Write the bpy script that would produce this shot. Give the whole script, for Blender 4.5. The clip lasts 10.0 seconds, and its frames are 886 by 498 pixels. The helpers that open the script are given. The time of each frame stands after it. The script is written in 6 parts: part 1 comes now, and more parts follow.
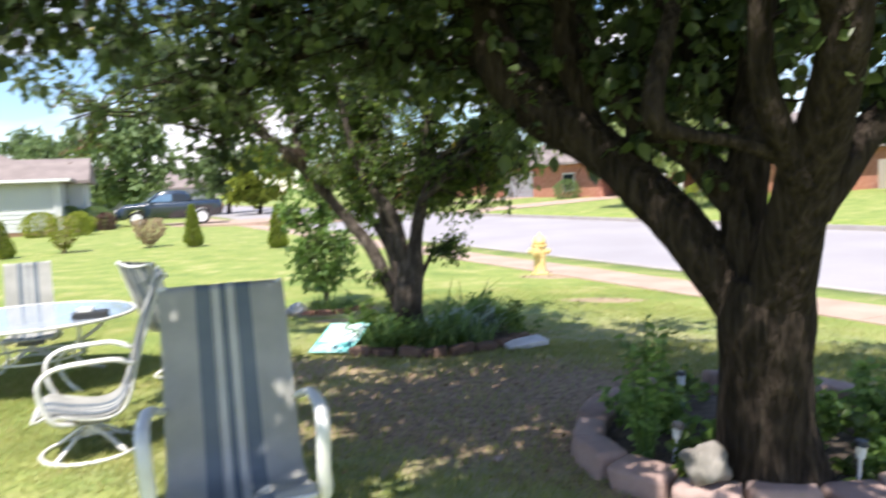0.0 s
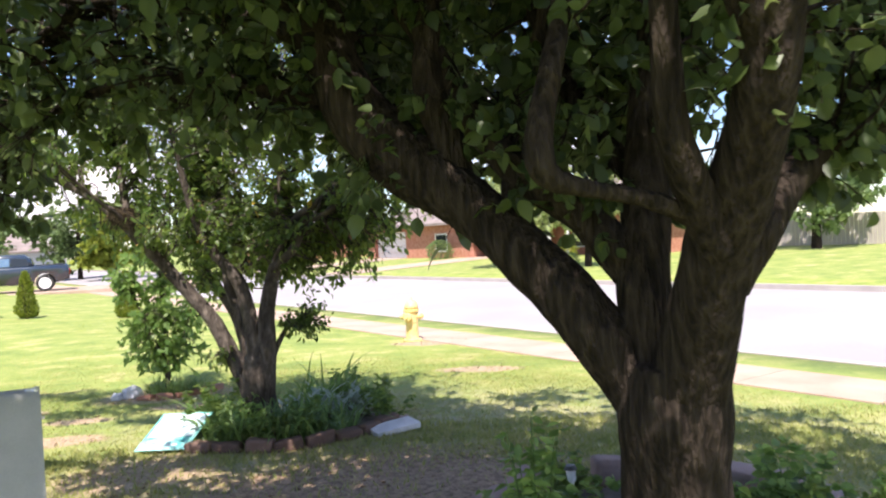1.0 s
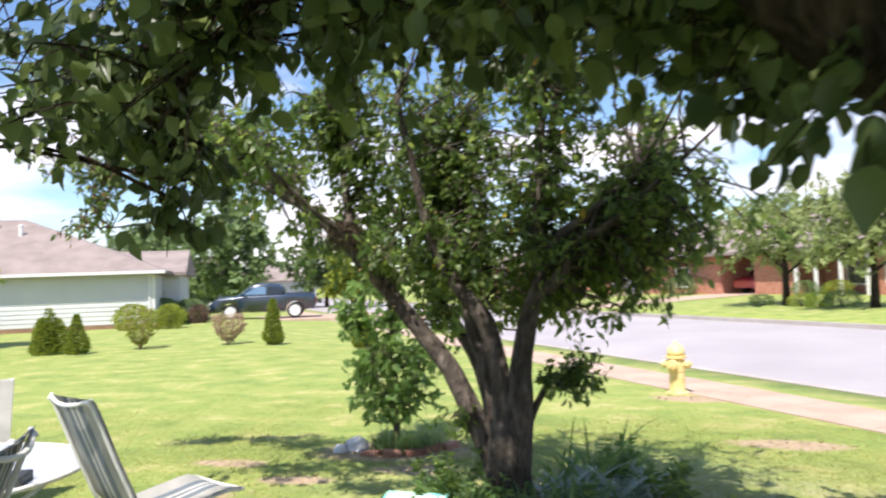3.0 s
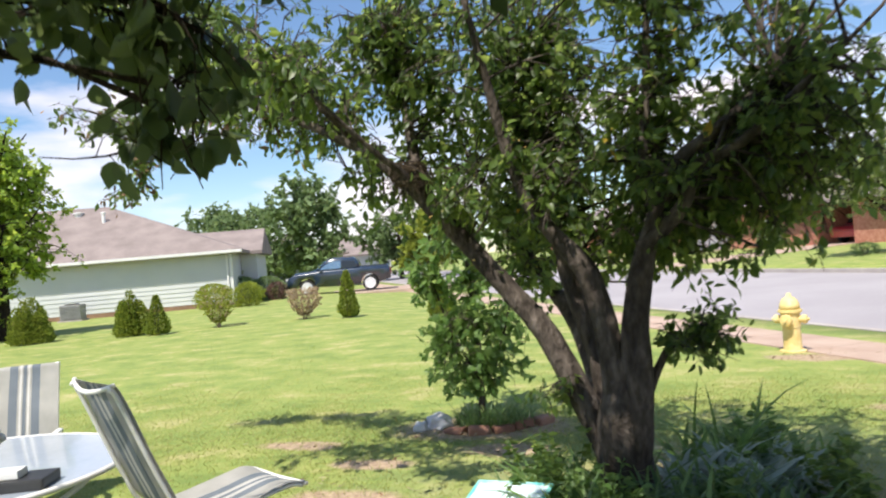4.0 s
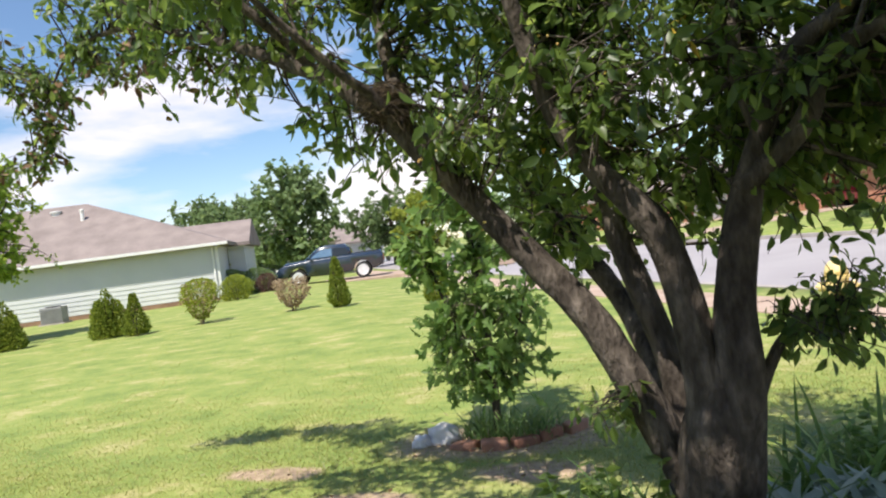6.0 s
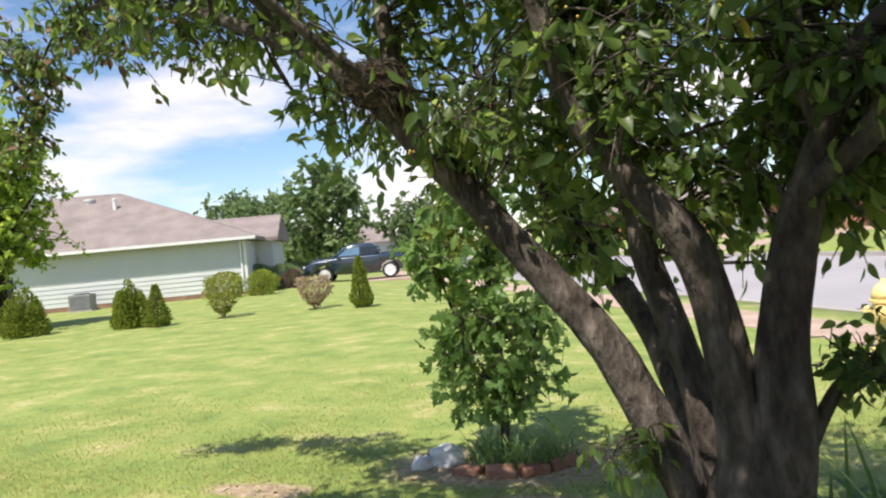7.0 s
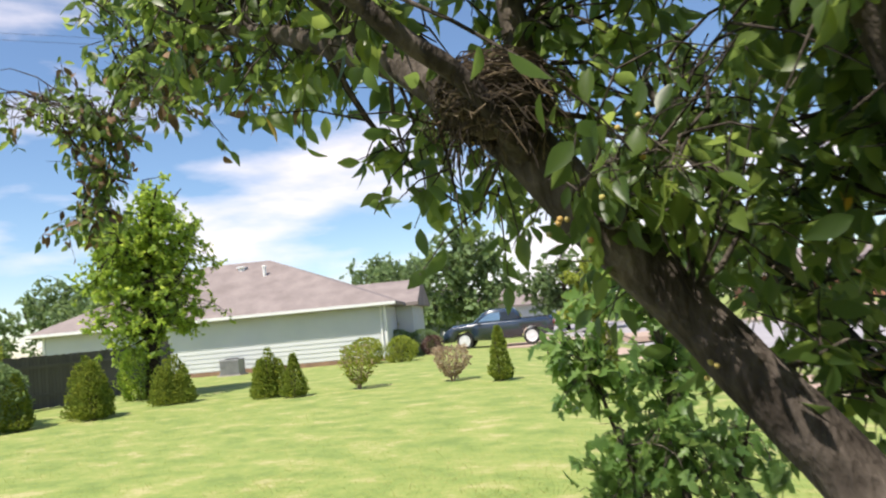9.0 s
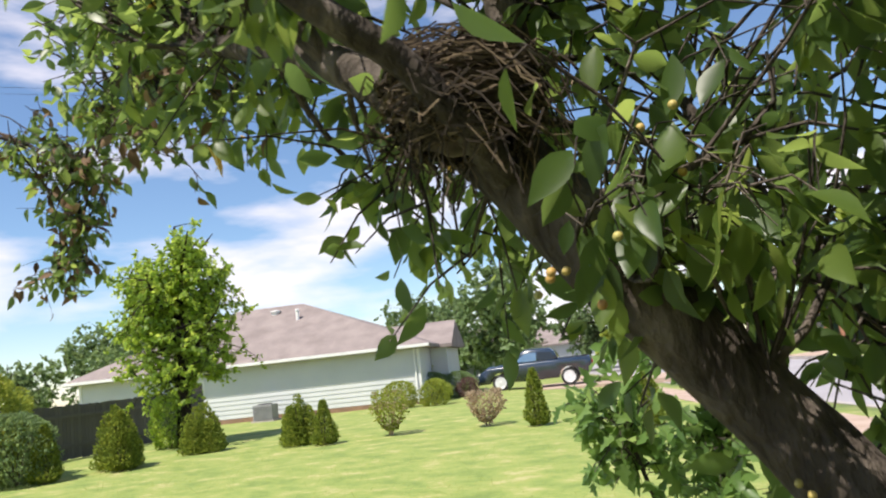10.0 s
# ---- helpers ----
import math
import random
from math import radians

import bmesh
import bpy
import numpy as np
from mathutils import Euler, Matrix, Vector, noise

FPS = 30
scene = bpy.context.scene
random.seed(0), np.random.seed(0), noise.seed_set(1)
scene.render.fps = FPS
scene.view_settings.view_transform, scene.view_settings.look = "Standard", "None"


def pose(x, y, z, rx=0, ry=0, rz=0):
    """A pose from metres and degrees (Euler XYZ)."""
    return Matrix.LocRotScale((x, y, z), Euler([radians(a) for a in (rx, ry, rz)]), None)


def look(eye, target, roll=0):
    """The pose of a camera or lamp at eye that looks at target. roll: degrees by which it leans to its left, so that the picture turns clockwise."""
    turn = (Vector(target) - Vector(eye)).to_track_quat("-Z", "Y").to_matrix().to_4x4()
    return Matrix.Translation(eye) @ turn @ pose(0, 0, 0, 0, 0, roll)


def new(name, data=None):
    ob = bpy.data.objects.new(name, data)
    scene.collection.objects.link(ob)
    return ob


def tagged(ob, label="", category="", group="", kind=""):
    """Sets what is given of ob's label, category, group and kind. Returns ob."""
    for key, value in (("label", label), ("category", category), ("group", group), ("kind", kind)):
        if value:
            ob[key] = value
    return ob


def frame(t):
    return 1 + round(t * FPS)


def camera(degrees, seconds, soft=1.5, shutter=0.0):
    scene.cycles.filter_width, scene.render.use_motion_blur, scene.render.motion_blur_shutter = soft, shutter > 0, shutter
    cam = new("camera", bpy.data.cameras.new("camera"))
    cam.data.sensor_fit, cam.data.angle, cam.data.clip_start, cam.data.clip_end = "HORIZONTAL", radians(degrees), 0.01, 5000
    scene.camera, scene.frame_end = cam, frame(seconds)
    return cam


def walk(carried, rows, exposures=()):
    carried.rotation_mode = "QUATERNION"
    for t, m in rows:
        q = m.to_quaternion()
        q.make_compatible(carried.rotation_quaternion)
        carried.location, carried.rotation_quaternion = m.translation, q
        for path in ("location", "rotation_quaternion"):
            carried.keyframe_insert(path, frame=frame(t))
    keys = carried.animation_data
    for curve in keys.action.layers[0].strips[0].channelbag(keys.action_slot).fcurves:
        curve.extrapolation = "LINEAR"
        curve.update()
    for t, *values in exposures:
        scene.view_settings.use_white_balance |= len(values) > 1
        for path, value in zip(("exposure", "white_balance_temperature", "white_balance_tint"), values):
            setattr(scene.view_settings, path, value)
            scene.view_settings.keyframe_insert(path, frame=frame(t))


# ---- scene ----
cam = camera(62.7, 10.0, 2.1, 0.4)
PATH = [
    (0, (0.067, 1.123, 1.535), (0.005, 3.114, 1.356), -2.54),
    (0.5, (0.176, 1.528, 1.553), (0.401, 3.514, 1.483), -2.63),
    (1, (0.198, 1.847, 1.551), (0.486, 3.826, 1.522), -2.9),
    (1.5, (0.119, 2.234, 1.548), (0.361, 4.219, 1.595), -3.32),
    (2, (0.069, 2.612, 1.531), (0.193, 4.606, 1.626), -3.57),
    (2.5, (-0.014, 3.128, 1.517), (-0.105, 5.123, 1.624), -2.55),
    (3, (-0.132, 3.552, 1.523), (-0.454, 5.524, 1.614), -2.12),
    (3.2, (-0.144, 3.713, 1.517), (-0.545, 5.671, 1.595), -2.14),
    (4.3, (-0.452, 4.572, 1.383), (-0.996, 6.497, 1.380), -5.66),
    (4.5, (-0.507, 4.725, 1.374), (-1.042, 6.652, 1.361), -6.56),
    (5, (-0.620, 5.031, 1.353), (-1.133, 6.964, 1.328), -7.76),
    (5.5, (-0.698, 5.286, 1.338), (-1.196, 7.222, 1.308), -8.05),
    (7, (-0.676, 5.907, 1.334), (-1.266, 7.818, 1.323), -5.37),
    (7.5, (-0.765, 6.160, 1.367), (-1.438, 8.043, 1.375), -4.78),
    (8, (-0.835, 6.427, 1.393), (-1.596, 8.276, 1.443), -4.89),
    (8.5, (-0.930, 6.710, 1.425), (-1.783, 8.515, 1.541), -5.2),
    (9, (-1.044, 6.938, 1.490), (-1.971, 8.699, 1.684), -5.41),
    (9.5, (-1.101, 7.140, 1.515), (-2.081, 8.862, 1.790), -5.81),
    (10, (-1.132, 7.335, 1.549), (-2.126, 9.042, 1.860), -6.32),
]
walk(cam, [(t, look(eye, target, roll)) for t, eye, target, roll in PATH],
     [(0, 0.9, 6550, 13), (0.5, 1.02, 6750, 18), (1.0, 1.08, 6750, 18), (2.0, 1.02, 6700, 17), (3.0, 0.85, 6650, 14), (4.5, 0.52, 6750, 11), (10.0, 0.56, 6800, 12)])

# ---- world and sun ----
SUN_H, SUN_EL = Vector((-0.25, -0.97, 0)).normalized(), radians(60)
world = bpy.data.worlds.new("world")
scene.world = world
world.use_nodes = True
wn, wl = world.node_tree.nodes, world.node_tree.links
wn.clear()
w_out = wn.new("ShaderNodeOutputWorld")
w_bg = wn.new("ShaderNodeBackground")
w_bg.inputs["Strength"].default_value = 0.108
w_sky = wn.new("ShaderNodeTexSky")
w_sky.sky_type, w_sky.sun_disc = "NISHITA", False
w_sky.dust_density, w_sky.ozone_density = 0.1, 4.0
w_sky.sun_elevation = SUN_EL
w_sky.sun_rotation = math.atan2(SUN_H.x, SUN_H.y)
w_co = wn.new("ShaderNodeTexCoord")
w_map = wn.new("ShaderNodeMapping")
w_map.inputs["Scale"].default_value = (1.0, 1.0, 3.6)
w_no = wn.new("ShaderNodeTexNoise")
w_no.inputs["Scale"].default_value, w_no.inputs["Detail"].default_value = 2.6, 7.0
w_no.inputs["Roughness"].default_value = 0.52
w_ra = wn.new("ShaderNodeValToRGB")
w_ra.color_ramp.elements[0].position, w_ra.color_ramp.elements[1].position = 0.6, 0.78
w_ra.color_ramp.elements[0].color = (0.04, 0.04, 0.04, 1)
w_mx = wn.new("ShaderNodeMix")
w_mx.data_type = "RGBA"
w_mx.inputs["B"].default_value = (7.8, 7.4, 7.9, 1)
wl.new(w_co.outputs["Generated"], w_map.inputs["Vector"])
wl.new(w_map.outputs["Vector"], w_no.inputs["Vector"])
w_sep, w_low, w_sum = wn.new("ShaderNodeSeparateXYZ"), wn.new("ShaderNodeValToRGB"), wn.new("ShaderNodeMath")
w_low.color_ramp.elements[0].position, w_low.color_ramp.elements[0].color = 0.02, (0.3, 0.3, 0.3, 1)
w_low.color_ramp.elements[1].position, w_low.color_ramp.elements[1].color = 0.46, (0.3, 0.3, 0.3, 1)
for w_p, w_v in ((0.065, 0.4), (0.1, 0.76), (0.185, 0.64), (0.24, 0.2), (0.32, 0.1)):
    w_low.color_ramp.elements.new(w_p).color = (w_v, w_v, w_v, 1)
w_sum.operation = "MULTIPLY_ADD"
w_sum.inputs[1].default_value = 0.26
wl.new(w_co.outputs["Generated"], w_sep.inputs[0])
wl.new(w_sep.outputs["Z"], w_low.inputs["Fac"])
wl.new(w_low.outputs["Color"], w_sum.inputs[0])
wl.new(w_no.outputs["Fac"], w_sum.inputs[2])
wl.new(w_sum.outputs[0], w_ra.inputs["Fac"])
wl.new(w_ra.outputs["Color"], w_mx.inputs["Factor"])
w_hs = wn.new("ShaderNodeHueSaturation")
w_hs.inputs["Saturation"].default_value, w_hs.inputs["Value"].default_value = 1.12, 1.06
wl.new(w_sky.outputs["Color"], w_hs.inputs["Color"])
wl.new(w_hs.outputs["Color"], w_mx.inputs["A"])
wl.new(w_mx.outputs["Result"], w_bg.inputs["Color"])
wl.new(w_bg.outputs["Background"], w_out.inputs["Surface"])
sun = new("sun", bpy.data.lights.new("sun", "SUN"))
sun.data.energy, sun.data.angle, sun.data.color = 4.8, radians(0.55), (1.0, 0.96, 0.88)
sun_way = SUN_H * math.cos(SUN_EL) + Vector((0, 0, math.sin(SUN_EL)))
sun.matrix_world = look(sun_way * 60, (0, 0, 0))


# ---- materials ----
def mat(name, colours, rough=0.8, scale=8.0, bump=0.3, bscale=60.0, metal=0.0, spread=(0.3, 0.7), stretch=(1, 1, 1), island=0.0, coat=0.0, trans=0.0, through_light=2.6, random_ob=0.0, spec=0.5, fine_only=False, deep=0.02):
    """A surface whose colours run by noise at two scales, with fine relief."""
    m = bpy.data.materials.new(name)
    m.use_nodes = True
    n, l = m.node_tree.nodes, m.node_tree.links
    b = n["Principled BSDF"]
    co, mp = n.new("ShaderNodeTexCoord"), n.new("ShaderNodeMapping")
    mp.inputs["Scale"].default_value = stretch
    l.new(co.outputs["Object"], mp.inputs["Vector"])
    big, small, add, ramp = n.new("ShaderNodeTexNoise"), n.new("ShaderNodeTexNoise"), n.new("ShaderNodeMath"), n.new("ShaderNodeValToRGB")
    big.inputs["Scale"].default_value, big.inputs["Detail"].default_value = scale, 6
    small.inputs["Scale"].default_value, small.inputs["Detail"].default_value = bscale, 4
    add.operation = "MULTIPLY_ADD"
    add.inputs[1].default_value = 0.35
    l.new(mp.outputs["Vector"], big.inputs["Vector"]), l.new(mp.outputs["Vector"], small.inputs["Vector"])
    l.new(small.outputs["Fac"], add.inputs[0])
    sub = n.new("ShaderNodeMath")
    sub.operation = "SUBTRACT"
    sub.inputs[1].default_value = 0.175
    l.new(big.outputs["Fac"], sub.inputs[0])
    l.new(sub.outputs[0], add.inputs[2])
    fac = add.outputs[0]
    if island or random_ob:
        src = n.new("ShaderNodeNewGeometry").outputs["Random Per Island"] if island else n.new("ShaderNodeObjectInfo").outputs["Random"]
        mix = n.new("ShaderNodeMix")
        mix.inputs["Factor"].default_value = island or random_ob
        l.new(fac, mix.inputs["A"]), l.new(src, mix.inputs["B"])
        fac = mix.outputs["Result"]
    l.new(fac, ramp.inputs["Fac"])
    els = ramp.color_ramp.elements
    while len(els) < len(colours):
        els.new(0.5)
    for i, c in enumerate(colours):
        lo, hi = (0.08, 0.92) if island or random_ob else spread
        els[i].position = lo + (hi - lo) * i / max(1, len(colours) - 1)
        els[i].color = (*c, 1)
    l.new(ramp.outputs["Color"], b.inputs["Base Color"])
    b.inputs["Roughness"].default_value, b.inputs["Metallic"].default_value = rough, metal
    b.inputs["Coat Weight"].default_value = coat
    b.inputs["Specular IOR Level"].default_value = spec
    if bump:
        bp = n.new("ShaderNodeBump")
        bp.inputs["Strength"].default_value, bp.inputs["Distance"].default_value = bump, deep
        l.new(small.outputs["Fac"] if fine_only else add.outputs[0], bp.inputs["Height"])
        l.new(bp.outputs["Normal"], b.inputs["Normal"])
    if trans:
        tr, mx = n.new("ShaderNodeBsdfTranslucent"), n.new("ShaderNodeMixShader")
        hs = n.new("ShaderNodeHueSaturation")
        hs.inputs["Hue"].default_value, hs.inputs["Value"].default_value = 0.47, through_light
        l.new(ramp.outputs["Color"], hs.inputs["Color"])
        l.new(hs.outputs["Color"], tr.inputs["Color"])
        mx.inputs["Fac"].default_value = trans
        l.new(b.outputs[0], mx.inputs[1]), l.new(tr.outputs[0], mx.inputs[2])
        l.new(mx.outputs[0], n["Material Output"].inputs["Surface"])
    return m


M_BARK1 = mat("bark_grey_brown", [(0.017, 0.013, 0.0105), (0.04, 0.03, 0.0235), (0.07, 0.054, 0.042)], 0.95, 36, 1.0, 60, stretch=(1, 1, 0.17), spec=0.12, deep=0.12)
M_BARK2 = mat("bark_smooth_brown", [(0.034, 0.027, 0.022), (0.082, 0.067, 0.056), (0.175, 0.145, 0.122)], 0.9, 14, 0.8, 60, deep=0.06, stretch=(1, 1, 0.4), spec=0.2, spread=(0.32, 0.74))
M_LEAF1 = mat("leaf_pear_dark", [(0.028, 0.047, 0.017), (0.048, 0.078, 0.027), (0.09, 0.13, 0.043)], 0.42, 3, 0, 30, island=0.75, trans=0.42, spec=0.4)
M_LEAF2 = mat("leaf_crab", [(0.038, 0.074, 0.02), (0.065, 0.112, 0.026), (0.115, 0.17, 0.038)], 0.4, 3, 0, 30, island=0.75, trans=0.5, through_light=3.6, spec=0.45)
M_LEAF_YOUNG = mat("leaf_bright", [(0.06, 0.125, 0.03), (0.105, 0.19, 0.048), (0.18, 0.28, 0.085)], 0.42, 3, 0, 30, island=0.75, trans=0.45, spec=0.45)
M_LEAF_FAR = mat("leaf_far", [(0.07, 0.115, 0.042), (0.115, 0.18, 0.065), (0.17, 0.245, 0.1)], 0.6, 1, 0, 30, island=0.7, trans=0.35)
M_LEAF_YEL = mat("leaf_yellow", [(0.35, 0.25, 0.03), (0.5, 0.36, 0.05)], 0.5, 3, 0, 30, island=0.7, trans=0.3)
M_PEAR = mat("leaf_young_pear", [(0.1, 0.18, 0.026), (0.18, 0.28, 0.04), (0.28, 0.385, 0.065)], 0.5, 3, 0, 30, island=0.7, trans=0.5)
M_PALE = mat("leaf_pale_street", [(0.15, 0.2, 0.075), (0.22, 0.28, 0.11), (0.31, 0.36, 0.17)], 0.7, 1, 0, 30, island=0.7, trans=0.4)
M_DEAD = mat("leaf_dead_brown", [(0.1, 0.055, 0.026), (0.2, 0.12, 0.06), (0.34, 0.23, 0.13)], 0.8, 3, 0, 30, island=0.7)
M_ROOF = mat("roof_shingle_tan", [(0.2, 0.165, 0.155), (0.24, 0.2, 0.19), (0.28, 0.235, 0.22)], 0.95, 1.2, 0.4, 14, spec=0.2)
M_SIDING = mat("siding_white", [(0.5, 0.52, 0.525), (0.56, 0.575, 0.575)], 0.6, 0.7, 0.05, 30)
M_WHITE = mat("paint_white", [(0.66, 0.66, 0.65), (0.76, 0.76, 0.75)], 0.5, 2, 0.05, 40)
M_BRICK = mat("brick_red", [(0.34, 0.13, 0.09), (0.44, 0.19, 0.13), (0.5, 0.25, 0.18)], 0.85, 5, 0.3, 40)
M_FOUND = mat("foundation_brown", [(0.2, 0.12, 0.08), (0.3, 0.18, 0.12)], 0.9, 3, 0.3, 40)
M_ROAD = mat("road_concrete", [(0.295, 0.275, 0.288), (0.325, 0.304, 0.318), (0.355, 0.333, 0.346)], 0.9, 0.35, 0.2, 20)
M_WALK = mat("walk_concrete", [(0.34, 0.235, 0.18), (0.41, 0.3, 0.235), (0.46, 0.35, 0.28)], 0.9, 1.2, 0.2, 50)
M_KERB = mat("kerb_concrete", [(0.34, 0.3, 0.28), (0.43, 0.39, 0.36)], 0.9, 2, 0.2, 50)
M_FENCE = mat("fence_wood_grey", [(0.07, 0.065, 0.065), (0.13, 0.12, 0.115)], 0.9, 2, 0.4, 30, stretch=(1, 1, 0.15), random_ob=0.4)
M_FENCE2 = mat("fence_wood_pale", [(0.4, 0.36, 0.33), (0.5, 0.46, 0.42)], 0.9, 2, 0.4, 30, stretch=(1, 1, 0.15))
M_HYD = mat("hydrant_yellow", [(0.62, 0.45, 0.16), (0.7, 0.54, 0.23), (0.76, 0.62, 0.32)], 0.6, 8, 0.2, 40)
M_PAINT = mat("truck_blue", [(0.014, 0.026, 0.048), (0.02, 0.036, 0.064)], 0.25, 2, 0, 60, coat=1.0)
M_GLASS = mat("glass_dark", [(0.02, 0.025, 0.03), (0.03, 0.035, 0.04)], 0.05, 2, 0, 10)
# Pale blue-grey put into the glass colour for its sky reflection.
M_SCREEN = mat("glass_sky_reflection", [(0.3, 0.42, 0.46), (0.36, 0.48, 0.52)], 0.06, 2, 0, 10, metal=0.75)
M_TYRE = mat("rubber_black", [(0.02, 0.02, 0.02), (0.03, 0.03, 0.03)], 0.85, 6, 0.2, 50)
M_CHROME = mat("alloy_bright", [(0.6, 0.6, 0.62), (0.75, 0.75, 0.77)], 0.45, 4, 0, 50, metal=0.2)
M_BLACK = mat("plastic_black", [(0.02, 0.02, 0.02), (0.035, 0.035, 0.035)], 0.5, 6, 0.1, 50)
M_FRAME = mat("frame_white_metal", [(0.66, 0.65, 0.62), (0.78, 0.77, 0.74)], 0.4, 12, 0.1, 60)
M_SLING = mat("sling_grey_mesh", [(0.3, 0.295, 0.27), (0.36, 0.355, 0.33), (0.43, 0.42, 0.39)], 0.8, 5, 0.3, 300, trans=0.15)
M_SLING_D = mat("sling_slate_stripe", [(0.1, 0.125, 0.15), (0.16, 0.185, 0.21)], 0.8, 5, 0.3, 300)
M_SLING_W = mat("sling_cream_stripe", [(0.5, 0.49, 0.46), (0.62, 0.61, 0.58)], 0.8, 5, 0.3, 300)
M_STONE = mat("edging_stone_pink", [(0.22, 0.15, 0.13), (0.36, 0.25, 0.22), (0.46, 0.36, 0.32)], 0.9, 7, 0.7, 40, random_ob=0.45)
M_ROCKG = mat("rock_grey", [(0.17, 0.155, 0.135), (0.29, 0.265, 0.235)], 0.9, 7, 0.8, 35)
M_ROCKW = mat("rock_white", [(0.5, 0.49, 0.5), (0.7, 0.69, 0.7)], 0.85, 7, 0.6, 35)
M_TWIG = mat("twig_straw", [(0.02, 0.013, 0.008), (0.055, 0.037, 0.024), (0.2, 0.145, 0.09)], 0.9, 3, 0, 60, island=0.8)
M_AC = mat("ac_grey", [(0.2, 0.2, 0.205), (0.28, 0.28, 0.285)], 0.6, 4, 0.1, 50)
M_TEAL = mat("sign_teal", [(0.05, 0.42, 0.4), (0.25, 0.58, 0.55), (0.55, 0.74, 0.72)], 0.2, 4, 0.05, 30)
M_BED = mat("bed_soil", [(0.045, 0.033, 0.025), (0.09, 0.068, 0.052), (0.15, 0.115, 0.09)], 0.95, 10, 0.8, 50)


# ---- the ground: s runs across the street, u along it ----
SN, SU = Vector((0.877, 0.48, 0)), Vector((-0.48, 0.877, 0))
WALK_N, WALK_F, KERB_N, KERB_F = 8.3, 9.45, 10.4, 19.3
SLOPE_S, SLOPE_Z = (-400, 4.0, 8.3, 10.4, 19.3, 30.0, 60.0, 420.0), (0, 0, -0.2, -0.25, -0.07, 0.27, 0.6, 2.5)


def rise(s, u):
    """Height of the land."""
    h = float(np.interp(s, SLOPE_S, SLOPE_Z))
    if s < WALK_N - 0.3:
        p = SN * s + SU * u
        h += 0.025 * noise.noise(Vector((p.x * 0.35, p.y * 0.35, 0))) * min(1, (WALK_N - 0.3 - s))
    return h


def land(x, y):
    s, u = x * SN.x + y * SN.y, x * SU.x + y * SU.y
    return rise(s, u)


def part(name, bm, material, parent=None, label="", smooth=False):
    """Link a bmesh as one mesh object under a thing."""
    me = bpy.data.meshes.new(name)
    bm.to_mesh(me)
    bm.free()
    if smooth:
        me.shade_smooth()
    for m in material if isinstance(material, (list, tuple)) else [material]:
        me.materials.append(m)
    ob = new(name, me)
    ob.parent = parent
    if label:
        tagged(ob, label)
    return ob


def raw(name, verts, faces, material, parent=None, smooth=False):
    """Link plain lists of corners and faces as one mesh object."""
    me = bpy.data.meshes.new(name)
    me.from_pydata([tuple(v) for v in verts], [], faces)
    me.materials.append(material)
    if smooth:
        me.shade_smooth()
    ob = new(name, me)
    ob.parent = parent
    return ob


def thing(name, m, label, category, group="", kind=""):
    ob = new(name)
    ob.matrix_world = m
    ob.empty_display_size = 0.1
    return tagged(ob, label, category, group, kind)


def box(bm, x0, y0, z0, x1, y1, z1, bevel=0.0):
    r = bmesh.ops.create_cube(bm, size=1)
    bmesh.ops.transform(bm, matrix=Matrix.LocRotScale(((x0 + x1) / 2, (y0 + y1) / 2, (z0 + z1) / 2), None, (x1 - x0, y1 - y0, z1 - z0)), verts=r["verts"])
    if bevel:
        es = {e for v in r["verts"] for e in v.link_edges}
        bmesh.ops.bevel(bm, geom=list(es), offset=bevel, segments=2, affect="EDGES", profile=0.7)
    return bm


def tube(pts, radii, sides=10, rough=0.0, seed=0, cap=True):
    """Corners and faces of a round bar along a line of points."""
    pts = [Vector(p) for p in pts]
    verts, faces = [], []
    side = Vector((0.3, 1, 0.2))
    for i, p in enumerate(pts):
        d = (pts[min(i + 1, len(pts) - 1)] - pts[max(i - 1, 0)]).normalized()
        side = (side - d * side.dot(d)).normalized()
        up = d.cross(side)
        for k in range(sides):
            a = 2 * math.pi * k / sides
            n = side * math.cos(a) + up * math.sin(a)
            r = radii[i]
            if rough:
                q = p + n * r
                r *= 1 + rough * noise.noise(Vector((q.x * 5 + seed, q.y * 5, q.z * 2.2))) + rough * 0.6 * noise.noise(Vector((q.x * 16 + seed, q.y * 16, q.z * 4)))
            verts.append(p + n * r)
    for i in range(len(pts) - 1):
        for k in range(sides):
            a, b = i * sides + k, i * sides + (k + 1) % sides
            faces.append((a, b, b + sides, a + sides))
    if cap:
        faces.append(tuple(range(sides - 1, -1, -1)))
        faces.append(tuple(range(len(verts) - sides, len(verts))))
    return verts, faces


def smooth_line(pts, per=6):
    """Catmull-Rom through (x, y, z, r) points."""
    P = [np.array(p, float) for p in pts]
    P = [2 * P[0] - P[1]] + P + [2 * P[-1] - P[-2]]
    out = []
    for i in range(1, len(P) - 2):
        for k in range(per):
            t = k / per
            a, b, c, d = P[i - 1:i + 3]
            out.append(0.5 * (2 * b + (c - a) * t + (2 * a - 5 * b + 4 * c - d) * t * t + (3 * b - a - 3 * c + d) * t ** 3))
    out.append(P[-2])
    return out


def joined(pieces):
    verts, faces = [], []
    for v, f in pieces:
        o = len(verts)
        verts += v
        faces += [tuple(i + o for i in q) for q in f]
    return verts, faces


